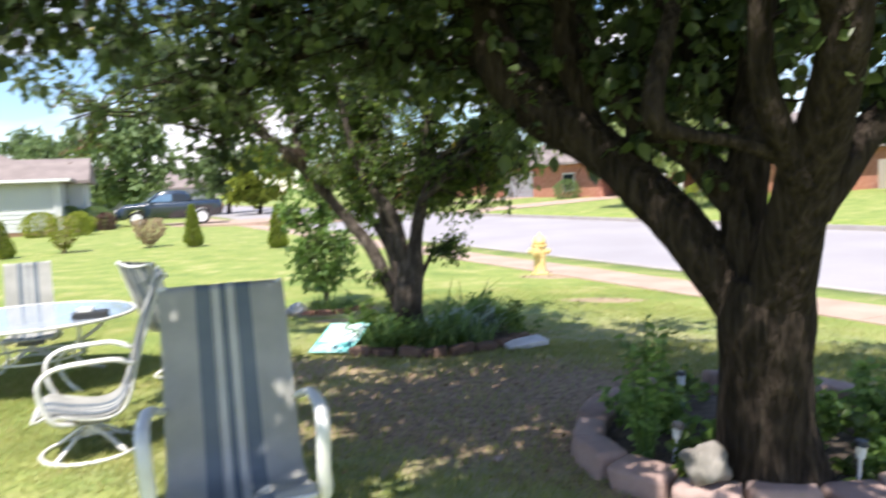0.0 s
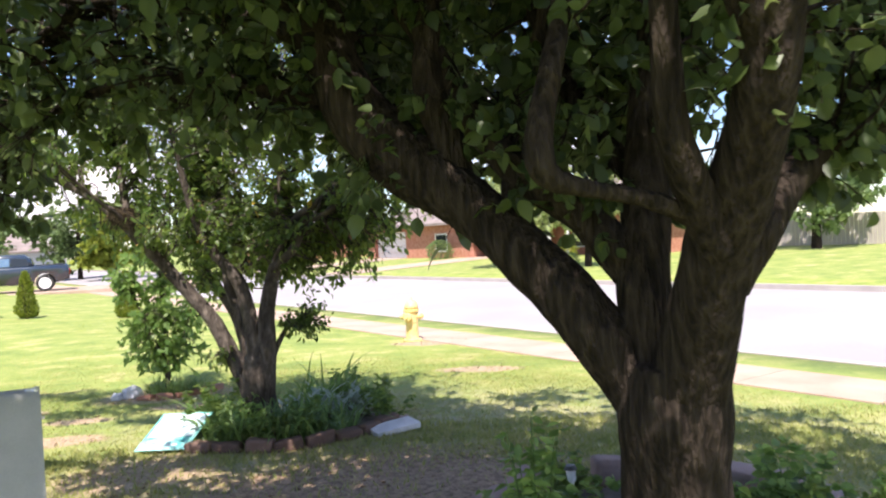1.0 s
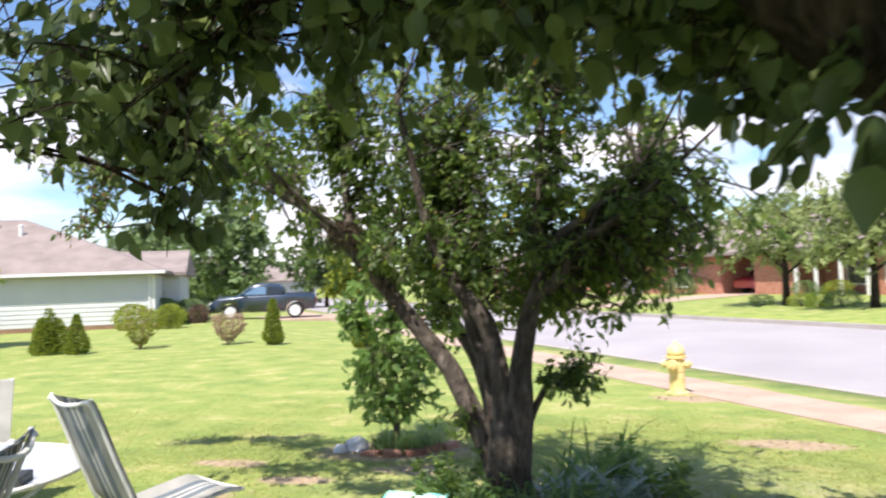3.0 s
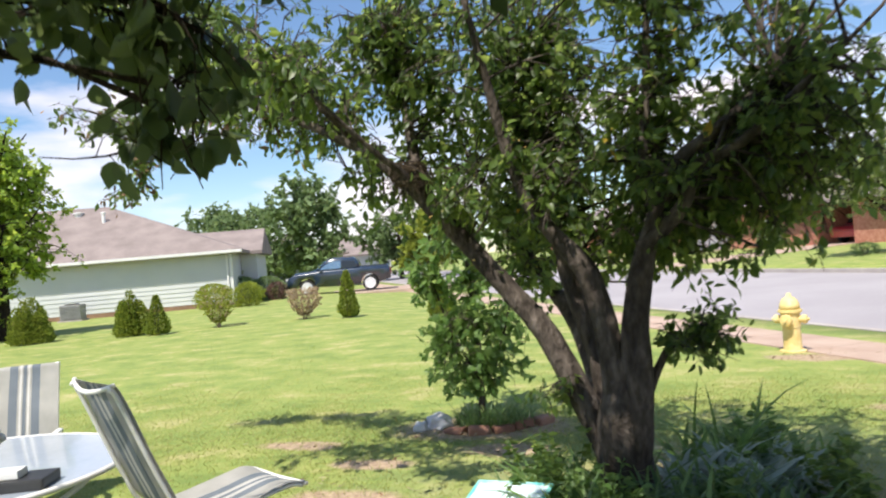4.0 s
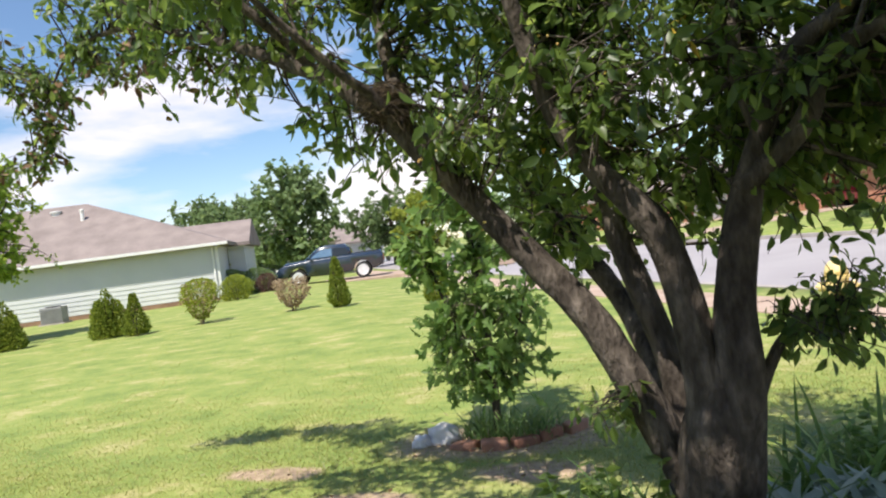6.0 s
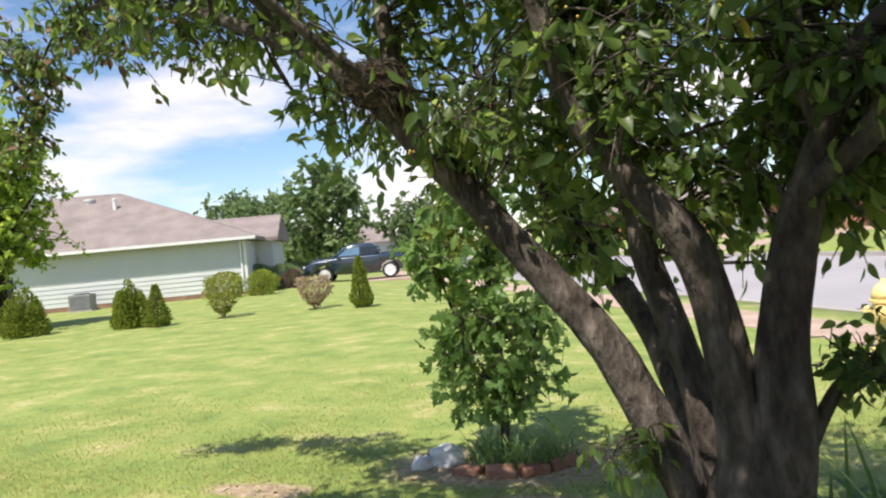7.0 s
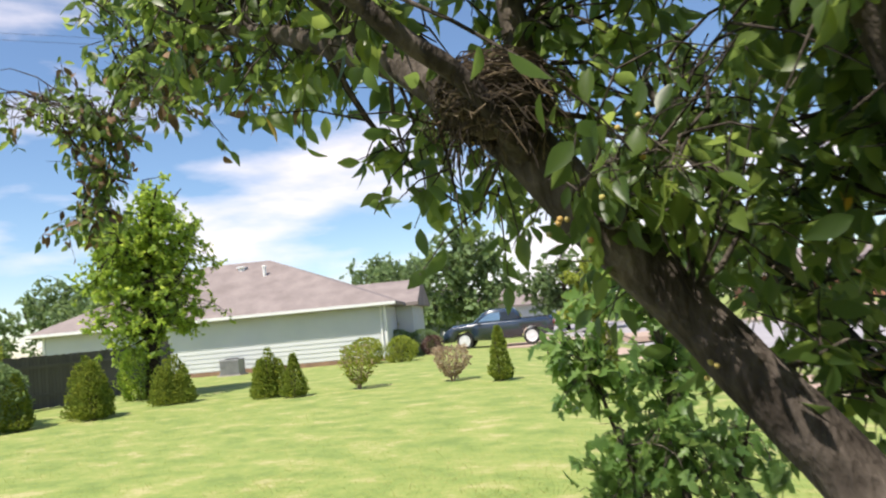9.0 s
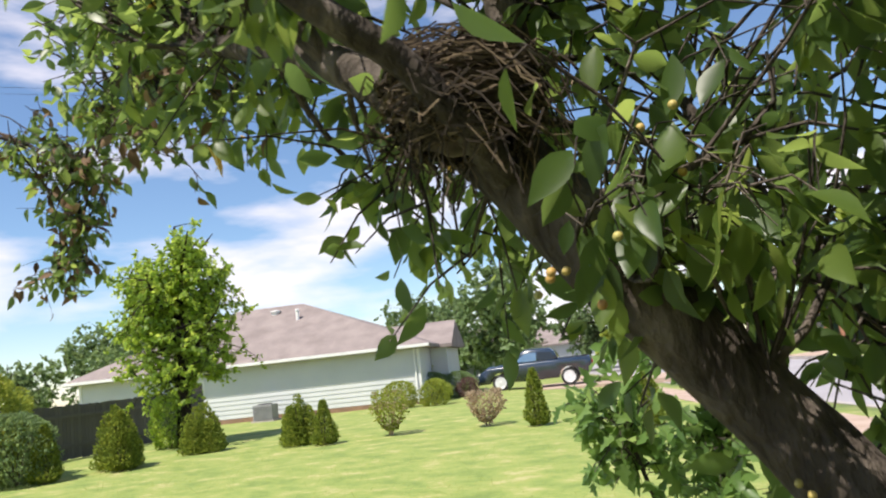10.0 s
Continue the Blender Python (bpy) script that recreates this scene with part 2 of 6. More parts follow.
def leaf_mesh(name, centres, ways, sizes, shape, material, parent, seed):
    """Many leaves as one mesh: each hangs from its centre along its way; shape is half a leaf's outline (along, across)."""
    rng = np.random.default_rng(seed)
    n, k = len(centres), len(shape)
    c, d = np.asarray(centres, float), np.asarray(ways, float)
    d /= np.linalg.norm(d, axis=1, keepdims=True)
    r = rng.normal(size=(n, 3))
    s = np.cross(d, r)
    s /= np.linalg.norm(s, axis=1, keepdims=True)
    u = np.cross(s, d)
    z = np.asarray(sizes, float)[:, None]
    fold, curl = rng.uniform(0.15, 0.6, (n, 1)), rng.uniform(-0.1, 0.45, (n, 1))
    cols = []
    spine = [0.0] + [a for a, _ in shape] + [1.0]
    for a in spine:
        cols.append(c + z * (d * a - u * curl * a * a))
    for sgn in (1, -1):
        for a, w in shape:
            cols.append(c + z * (d * a + s * w * sgn + u * (fold * w - curl * a * a)))
    m = len(cols)
    V = np.stack(cols, 1).reshape(-1, 3)
    F = []
    ns = len(spine)
    for sgn in (0, 1):
        o = ns + sgn * k
        row = [(0, 1, o)] + [(i + 1, i + 2, o + i + 1, o + i) for i in range(k - 1)] + [(k, k + 1, o + k - 1)]
        F += [f if sgn == 0 else f[::-1] for f in row]
    tri = np.array([f for f in F if len(f) == 3])
    quad = np.array([f for f in F if len(f) == 4]).reshape(-1, 4)
    off = (np.arange(n) * m)[:, None, None]
    T, Q = (tri[None] + off).reshape(-1, 3), (quad[None] + off).reshape(-1, 4)
    me = bpy.data.meshes.new(name)
    me.from_pydata(V.tolist(), [], T.tolist() + Q.tolist())
    me.materials.append(material)
    me.shade_smooth()
    ob = new(name, me)
    ob.parent = parent
    return tagged(ob, kind="stuff")


OVATE = [(0.18, 0.24), (0.45, 0.36), (0.75, 0.22)]
LANCE_FINE = [(0.1, 0.085), (0.26, 0.19), (0.46, 0.235), (0.66, 0.19), (0.86, 0.08)]
OVATE_FINE = [(0.1, 0.19), (0.3, 0.34), (0.55, 0.34), (0.82, 0.15)]
LANCE = [(0.2, 0.16), (0.48, 0.23), (0.78, 0.12)]
SMALL = [(0.45, 0.3)]
BLADE = [(0.4, 0.05)]
LOBED = [(0.1, 0.34), (0.24, 0.18), (0.4, 0.42), (0.54, 0.15), (0.74, 0.2)]
BROAD = [(0.3, 0.31), (0.7, 0.24)]


def foliage(name, blobs, skeleton, parent, seed, per_clump, size, shape, material, twig_mat, droop=0.6, reach=0.22, clear=0.0, twig_r=0.006, extra=None, gaps=()):
    """Fill blobs (centre, radii, number of clumps) with twigs from the nearest limb, and leaves set along their side twigs."""
    rng = np.random.default_rng(seed)
    sk = np.array([p[:3] for p in skeleton])
    cs, ds, zs, twigs = [], [], [], []
    way = np.array([p[1] for p in PATH])
    way = np.concatenate([way[:-1] + (way[1:] - way[:-1]) * f for f in (0, 0.2, 0.4, 0.6, 0.8)] + [way[-1:]])
    for centre, radii, count in blobs:
        for _ in range(count):
            v = rng.normal(size=3)
            v *= rng.uniform(0.2, 1) ** 0.6 / np.linalg.norm(v)
            p = np.array(centre) + v * np.array(radii)
            if clear and np.min(np.linalg.norm(way - p, axis=1)) < clear:
                continue
            if any(gx0 < p[0] < gx1 and p[1] < gy + 0.05 and p[2] < gz + 0.05 for (gx0, gx1), gy, gz in gaps):
                continue
            dist = np.linalg.norm(sk - p, axis=1)
            j = int(np.argmin(dist + rng.uniform(0, 0.3, len(sk))))
            a, gap = sk[j], dist[j]
            mid = (a + p) / 2 + rng.normal(size=3) * 0.26 * gap + np.array([0, 0, 0.22 * gap])
            at = lambda t: a * (1 - t) ** 2 + 2 * mid * t * (1 - t) + p * t * t
            line = [at(t) for t in (0, 0.25, 0.5, 0.75, 1)]
            twigs.append(tube(line, [twig_r * (1 + 0.7 * min(gap, 1.6)) * (1 - 0.18 * i) for i in range(5)], 4, cap=False))
            n_side = 4
            for k in range(n_side):
                t0 = 1 - rng.uniform(0, min(0.9, 0.55 / max(gap, 0.3)))
                b0 = at(t0)
                d = rng.normal(size=3) + np.array([0, 0, -0.25])
                d *= reach * rng.uniform(0.5, 1.3) / np.linalg.norm(d)
                b1 = b0 + d
                twigs.append(tube([b0, b0 + d * 0.5 + np.array([0, 0, 0.02]), b1], [twig_r * 0.6, twig_r * 0.45, twig_r * 0.25], 3, cap=False))
                m = max(1, int(round(per_clump / n_side * rng.uniform(0.7, 1.3))))
                t = rng.uniform(0.15, 1.05, m)
                q = b0 + d * t[:, None] + rng.normal(size=(m, 3)) * 0.012
                w = rng.normal(size=(m, 3)) * 0.8 + d / np.linalg.norm(d) * 0.6
                w[:, 2] -= droop
                cs.append(q), ds.append(w), zs.append(size * rng.uniform(0.6, 1.25, m))
    cs, ds, zs = np.concatenate(cs), np.concatenate(ds), np.concatenate(zs)
    if clear:
        ok = np.ones(len(cs), bool)
        for w in way:
            ok &= np.linalg.norm(cs - w, axis=1) > clear * 0.85
        cs, ds, zs = cs[ok], ds[ok], zs[ok]
    for (gx0, gx1), gy, gz in gaps:
        ok = ~((cs[:, 0] > gx0) & (cs[:, 0] < gx1) & (cs[:, 1] < gy) & (cs[:, 2] < gz))
        cs, ds, zs = cs[ok], ds[ok], zs[ok]
    if extra:
        pick = rng.uniform(size=len(cs)) < extra[1]
        leaf_mesh("turned_leaf_scatter", cs[pick], ds[pick], zs[pick], shape, extra[0], parent, seed + 2)
        cs, ds, zs = cs[~pick], ds[~pick], zs[~pick]
    v, f = joined(twigs)
    tagged(raw("twig_work", v, f, twig_mat, parent, True), kind="stuff")
    return leaf_mesh(name, cs, ds, zs, shape, material, parent, seed + 1)


def grid_land(name, ss, us, lift, material, label, category, kerb=None):
    verts = [SN * s + SU * u + Vector((0, 0, rise(s, u) + lift(s))) for s in ss for u in us]
    n = len(us)
    faces = [(i * n + j, (i + 1) * n + j, (i + 1) * n + j + 1, i * n + j + 1) for i in range(len(ss) - 1) for j in range(n - 1)]
    ob = raw(name, verts, faces, material, None, True)
    return tagged(ob, label, category, kind="structure")


def spread_steps(lo, hi, fine_lo, fine_hi, step):
    out = list(np.arange(fine_lo, fine_hi + 1e-6, step))
    d, x = step, fine_hi
    while x < hi:
        d *= 1.5
        x += d
        out.append(min(x, hi))
    d, x = step, fine_lo
    while x > lo:
        d *= 1.5
        x -= d
        out.insert(0, max(x, lo))
    return out


def ground_material():
    """Lawn with yellowed patches, and bare soil under the trees."""
    m = mat("lawn", [(0.15, 0.21, 0.046), (0.205, 0.266, 0.06), (0.262, 0.296, 0.077), (0.39, 0.355, 0.155)], 0.95, 1.5, 0.0, 11.0, spread=(0.36, 0.66), stretch=(0.9, 1.1, 1.0), fine_only=True, deep=0.012)
    n, l = m.node_tree.nodes, m.node_tree.links
    for q in n:
        if q.type == "TEX_NOISE":
            q.inputs["Roughness"].default_value, q.inputs["Detail"].default_value = 0.66, 9
    b = n["Principled BSDF"]
    old = b.inputs["Base Color"].links[0].from_socket
    co = n.new("ShaderNodeTexCoord")
    total, tan = None, None
    for spot in MULCH + BARE:
        (x, y), (rx, ry), edge = spot
        mp = n.new("ShaderNodeMapping")
        mp.vector_type = "TEXTURE"
        mp.inputs["Location"].default_value, mp.inputs["Scale"].default_value = (x, y, 0), (rx, ry, 1)
        ln, no, ad = n.new("ShaderNodeVectorMath"), n.new("ShaderNodeTexNoise"), n.new("ShaderNodeMath")
        ln.operation = "LENGTH"
        flat = n.new("ShaderNodeVectorMath")
        flat.operation = "MULTIPLY"
        flat.inputs[1].default_value = (1, 1, 0)
        no.inputs["Scale"].default_value, no.inputs["Detail"].default_value = 2.6, 8
        ad.operation = "MULTIPLY_ADD"
        ad.inputs[1].default_value = edge
        l.new(co.outputs["Object"], mp.inputs["Vector"]), l.new(mp.outputs["Vector"], flat.inputs[0])
        l.new(flat.outputs[0], ln.inputs[0]), l.new(co.outputs["Object"], no.inputs["Vector"])
        l.new(no.outputs["Fac"], ad.inputs[0]), l.new(ln.outputs["Value"], ad.inputs[2])
        mr = n.new("ShaderNodeMapRange")
        mr.inputs["From Min"].default_value, mr.inputs["From Max"].default_value = edge * 0.5 + 0.75, edge * 0.5 + 1.15
        mr.inputs["To Min"].default_value, mr.inputs["To Max"].default_value = 1, 0
        l.new(ad.outputs[0], mr.inputs["Value"])
        if spot in BARE:
            before = tan
        else:
            before = total
        if before is not None:
            mx = n.new("ShaderNodeMath")
            mx.operation = "MAXIMUM"
            l.new(before, mx.inputs[0]), l.new(mr.outputs[0], mx.inputs[1])
            joint = mx.outputs[0]
        else:
            joint = mr.outputs[0]
        if spot in BARE:
            tan = joint
        else:
            total = joint
    # thin dry grass in the trees' root zone, paled further in place of dappled light
    mp, ln, no = n.new("ShaderNodeMapping"), n.new("ShaderNodeVectorMath"), n.new("ShaderNodeTexNoise")
    mp.vector_type, ln.operation = "TEXTURE", "LENGTH"
    mp.inputs["Location"].default_value, mp.inputs["Scale"].default_value = (1.0, 6.6, 0), (3.8, 3.4, 50)
    no.inputs["Scale"].default_value, no.inputs["Detail"].default_value, no.inputs["Roughness"].default_value = 5.0, 9, 0.7
    mr, ad, mu = n.new("ShaderNodeMapRange"), n.new("ShaderNodeMapRange"), n.new("ShaderNodeMath")
    mr.inputs["From Min"].default_value, mr.inputs["From Max"].default_value, mr.inputs["To Min"].default_value, mr.inputs["To Max"].default_value = 0.45, 1.15, 1.0, 0.0
    ad.inputs["From Min"].default_value, ad.inputs["From Max"].default_value = 0.36, 0.62
    mu.operation = "MULTIPLY"
    l.new(co.outputs["Object"], mp.inputs["Vector"]), l.new(mp.outputs["Vector"], ln.inputs[0]), l.new(co.outputs["Object"], no.inputs["Vector"])
    l.new(ln.outputs["Value"], mr.inputs["Value"]), l.new(no.outputs["Fac"], ad.inputs["Value"])
    l.new(mr.outputs[0], mu.inputs[0]), l.new(ad.outputs[0], mu.inputs[1])
    dry = n.new("ShaderNodeMix")
    dry.data_type = "RGBA"
    dry.inputs["B"].default_value = (0.4, 0.345, 0.235, 1)
    l.new(mu.outputs[0], dry.inputs["Factor"]), l.new(old, dry.inputs["A"])
    old = dry.outputs["Result"]
    soil, sr = n.new("ShaderNodeTexNoise"), n.new("ShaderNodeValToRGB")
    soil.inputs["Scale"].default_value, soil.inputs["Detail"].default_value = 17, 14
    soil.inputs["Roughness"].default_value = 0.75
    for e, (p, c) in zip((sr.color_ramp.elements[0], sr.color_ramp.elements[1]), ((0.36, (0.11, 0.072, 0.047)), (0.68, (0.5, 0.35, 0.235)))):
        e.position, e.color = p, (*c, 1)
    l.new(co.outputs["Object"], soil.inputs["Vector"]), l.new(soil.outputs["Fac"], sr.inputs["Fac"])
    mix = n.new("ShaderNodeMix")
    mix.data_type = "RGBA"
    earth, er = n.new("ShaderNodeMix"), n.new("ShaderNodeValToRGB")
    earth.data_type = "RGBA"
    for e, (p, c) in zip((er.color_ramp.elements[0], er.color_ramp.elements[1]), ((0.34, (0.2, 0.13, 0.08)), (0.66, (0.52, 0.4, 0.27)))):
        e.position, e.color = p, (*c, 1)
    l.new(soil.outputs["Fac"], er.inputs["Fac"])
    l.new(tan, earth.inputs["Factor"]), l.new(old, earth.inputs["A"]), l.new(er.outputs["Color"], earth.inputs["B"])
    l.new(total, mix.inputs["Factor"]), l.new(earth.outputs["Result"], mix.inputs["A"]), l.new(sr.outputs["Color"], mix.inputs["B"])
    l.new(mix.outputs["Result"], b.inputs["Base Color"])
    return m


# ---- ground, street, pavement ----
MULCH = [((0.35, 6.1), (1.6, 1.3), 0.9), ((-0.15, 8.4), (0.95, 0.75), 0.6), ((1.6, 4.9), (1.1, 1.0), 0.6)]
BARE = [((-1.4, 9.45), (0.4, 0.16), 1.2), ((1.9, 10.9), (0.55, 0.25), 0.9), ((-2.2, 8.4), (0.4, 0.2), 1.0), ((-1.7, 10.1), (0.75, 0.4), 0.6), ((-3.1, 9.6), (0.35, 0.13), 1.4), ((-2.3, 9.1), (0.3, 0.12), 1.4), ((-2.9, 8.7), (0.3, 0.12), 1.4), ((1.5, 13.9), (0.5, 0.3), 1.0), ((-1.3, 7.2), (0.6, 0.5), 1.2)]
M_LAWN = ground_material()
u_steps = spread_steps(-160, 420, -4, 26, 0.5)
s_steps = spread_steps(-160, WALK_N, -8, WALK_N - 0.3, 0.5)
s_steps += [WALK_F, KERB_N, KERB_N + 0.02, KERB_F - 0.02, KERB_F] + [21, 23, 26, 30, 36, 42, 60, 80, 130, 220, 420]
s_steps = sorted(set(round(float(s), 3) for s in s_steps))
ground = grid_land("ground", s_steps, u_steps, lambda s: -0.3 if KERB_N < s < KERB_F else 0.0, M_LAWN, "sunlit mown lawn with dry yellow patches and bare soil", "lawn")
road = grid_land("road", [KERB_N + 0.16, 13, 16, KERB_F - 0.16], u_steps, lambda s: -0.12, M_ROAD, "pale sunlit concrete residential street", "street")


def kerb(name, s0, s1):
    us = [u for u in u_steps if -60 < u < 160]
    v, f = [], []
    for u in us:
        for s, z in ((s0, -0.3), (s0, 0.012), (s1, 0.012), (s1, -0.3)):
            v.append(SN * s + SU * u + Vector((0, 0, rise((s0 + s1) / 2, u) + z)))
    for i in range(len(us) - 1):
        for k in range(3):
            a = i * 4 + k
            f.append((a, a + 4, a + 5, a + 1))
    return tagged(raw(name, v, f, M_KERB), "pale concrete kerb along the street", "kerb", kind="structure")


kerb("kerb_near", KERB_N, KERB_N + 0.165)
kerb("kerb_far", KERB_F - 0.165, KERB_F)
pavement = thing("pavement", Matrix(), "sunlit concrete pavement with cut joints", "pavement", kind="structure")
STREET_TURN = math.atan2(SN.y, SN.x)


def slab_row(parent, s0, s1, first, last, step, z):
    me = None
    for i in range(first, last):
        uc = (i + 0.5) * step
        if me is None:
            bm = bmesh.new()
            box(bm, -(s1 - s0) / 2, -step / 2 + 0.008, -0.1, (s1 - s0) / 2, step / 2 - 0.008, 0.018, 0.006)
            ob = part("slab", bm, M_WALK, parent)
            me = ob.data
        else:
            ob = new("slab", me)
            ob.parent = parent
        ob.matrix_local = Matrix.Translation(SN * ((s0 + s1) / 2) + SU * uc + Vector((0, 0, z))) @ Matrix.Rotation(STREET_TURN, 4, "Z") @ Matrix.Rotation(math.atan2(rise(s1, 0) - rise(s0, 0), s1 - s0), 4, "Y").inverted()


slab_row(pavement, WALK_N, WALK_F, -10, 40, 1.5, (rise(WALK_N, 0) + rise(WALK_F, 0)) / 2)


def su(s, u, z=0.0):
    return SN * s + SU * u + Vector((0, 0, rise(s, u) + z))


# ---- the large tree ----
LIMBS1 = {
    "trunk": [(1.47, 4.5, -0.05, 0.34), (1.45, 4.48, 0.15, 0.262), (1.42, 4.44, 0.4, 0.208), (1.405, 4.4, 0.65, 0.2), (1.39, 4.36, 0.88, 0.208), (1.38, 4.32, 1.08, 0.17)],
    "limb_a": [(1.4, 4.44, 0.8, 0.13), (1.21, 4.43, 1.07, 0.12), (1.02, 4.5, 1.34, 0.114), (0.74, 4.7, 1.67, 0.115), (0.53, 4.81, 1.84, 0.132), (0.38, 4.88, 1.99, 0.138), (0.27, 4.95, 2.17, 0.126), (0.2, 5.0, 2.42, 0.105), (0.12, 5.1, 2.9, 0.06), (-0.05, 5.3, 3.6, 0.02)],
    "limb_b": [(1.34, 4.4, 0.92, 0.125), (1.315, 4.4, 1.28, 0.106), (1.34, 4.43, 1.52, 0.096), (1.38, 4.48, 1.77, 0.087), (1.43, 4.54, 2.12, 0.073), (1.48, 4.62, 2.7, 0.055), (1.4, 4.9, 4.2, 0.022)],
    "limb_c": [(1.42, 4.36, 0.8, 0.15), (1.41, 4.22, 1.1, 0.135), (1.4, 4.09, 1.33, 0.12), (1.4, 3.99, 1.5, 0.11), (1.4, 3.87, 1.66, 0.1), (1.385, 3.74, 1.84, 0.09), (1.36, 3.62, 2.05, 0.08), (1.35, 3.52, 2.5, 0.065), (1.5, 3.4, 4.0, 0.03)],
    "limb_d": [(1.45, 4.08, 1.36, 0.085), (1.55, 4.05, 1.52, 0.075), (1.7, 4.1, 1.68, 0.068), (1.93, 4.18, 1.82, 0.063), (2.25, 4.3, 1.94, 0.058), (3.0, 4.5, 2.35, 0.045), (3.8, 4.7, 2.8, 0.02)],
    "limb_e": [(1.32, 4.44, 1.36, 0.085), (1.22, 4.45, 1.48, 0.08), (1.12, 4.48, 1.61, 0.075), (0.98, 4.54, 1.73, 0.07), (0.87, 4.62, 1.84, 0.066), (0.75, 4.74, 2.05, 0.06), (0.6, 4.9, 2.4, 0.045), (0.2, 5.1, 3.0, 0.02)],
    "limb_f": [(1.37, 3.95, 1.48, 0.065), (1.29, 3.89, 1.59, 0.06), (1.2, 3.82, 1.73, 0.055), (1.15, 3.79, 1.87, 0.05), (1.12, 3.74, 2.2, 0.04), (1.0, 3.5, 3.2, 0.015)],
    "limb_s": [(1.38, 4.0, 1.48, 0.045), (1.27, 3.92, 1.57, 0.034), (1.1, 3.86, 1.635, 0.027), (0.9, 3.8, 1.67, 0.026), (0.79, 3.775, 1.7, 0.036), (0.755, 3.775, 1.76, 0.043), (0.77, 3.79, 1.86, 0.037), (0.82, 3.83, 2.02, 0.034), (0.9, 3.95, 2.25, 0.03), (0.95, 4.1, 2.7, 0.022), (0.9, 4.2, 3.2, 0.01)],
    "limb_g": [(0.7, 4.74, 1.74, 0.075), (0.66, 4.76, 1.95, 0.072), (0.6, 4.8, 2.2, 0.065), (0.62, 4.85, 2.6, 0.045), (0.5, 4.8, 3.5, 0.015)],
    "limb_h": [(0.4, 4.93, 2.08, 0.05), (0.05, 5.05, 2.2, 0.04), (-0.5, 5.2, 2.32, 0.03), (-1.0, 5.4, 2.25, 0.018), (-1.4, 5.7, 2.05, 0.008)],
    "limb_l": [(0.93, 4.6, 1.5, 0.055), (0.9, 4.66, 1.75, 0.05), (0.98, 4.72, 2.1, 0.045), (1.1, 4.75, 2.5, 0.035), (1.2, 4.8, 3.3, 0.012)],
    "limb_m": [(1.4, 4.56, 1.72, 0.055), (1.2, 4.72, 2.05, 0.048), (1.12, 4.86, 2.4, 0.04), (0.9, 5.1, 3.1, 0.015)],
    "limb_n": [(0.33, 4.98, 2.3, 0.045), (-0.2, 5.2, 2.6, 0.035), (-0.9, 5.5, 2.75, 0.022), (-1.6, 5.8, 2.6, 0.01)],
    "limb_o": [(-0.9, 5.5, 2.75, 0.022), (-1.6, 5.3, 2.8, 0.018), (-2.4, 5.0, 2.7, 0.012), (-3.1, 4.8, 2.5, 0.006)],
    "limb_r": [(-0.9, 5.5, 2.75, 0.02), (-1.3, 5.8, 2.6, 0.016), (-1.5, 6.0, 2.2, 0.012), (-1.55, 6.05, 1.8, 0.005)],
    "limb_p": [(0.4, 5.2, 2.9, 0.04), (0.8, 5.9, 3.1, 0.03), (1.4, 6.8, 3.4, 0.015), (1.8, 7.4, 3.4, 0.006)],
    "limb_q": [(-0.4, 4.5, 2.75, 0.03), (-1.2, 4.4, 2.85, 0.02), (-2.1, 4.3, 2.8, 0.008)],
    "limb_i": [(1.36, 3.56, 2.25, 0.05), (1.3, 3.0, 2.75, 0.035), (1.1, 2.2, 2.95, 0.02), (0.8, 1.4, 2.9, 0.01)],
    "limb_j": [(0.3, 5.0, 2.42, 0.05), (-0.4, 4.5, 2.75, 0.035), (-1.1, 3.5, 2.95, 0.02), (-1.5, 2.4, 2.9, 0.01)],
    "limb_k": [(1.37, 3.66, 1.97, 0.055), (1.0, 3.4, 2.5, 0.045), (0.4, 3.0, 3.0, 0.03), (-0.2, 2.6, 3.3, 0.012)],
}


def tree_limbs(limbs, parent, material, rough, sides=14, low=0.9):
    pts = []
    for i, (name, line) in enumerate(limbs.items()):
        fine = smooth_line(line, 12)
        pts += [tuple(p[:3]) for p in fine if p[2] > low]
        v, f = tube([p[:3] for p in fine], [p[3] for p in fine], sides if line[0][3] > 0.07 else 9, rough, i * 3.1)
        raw("trunk" if name == "trunk" else "limb", v, f, material, parent, True)
    return pts


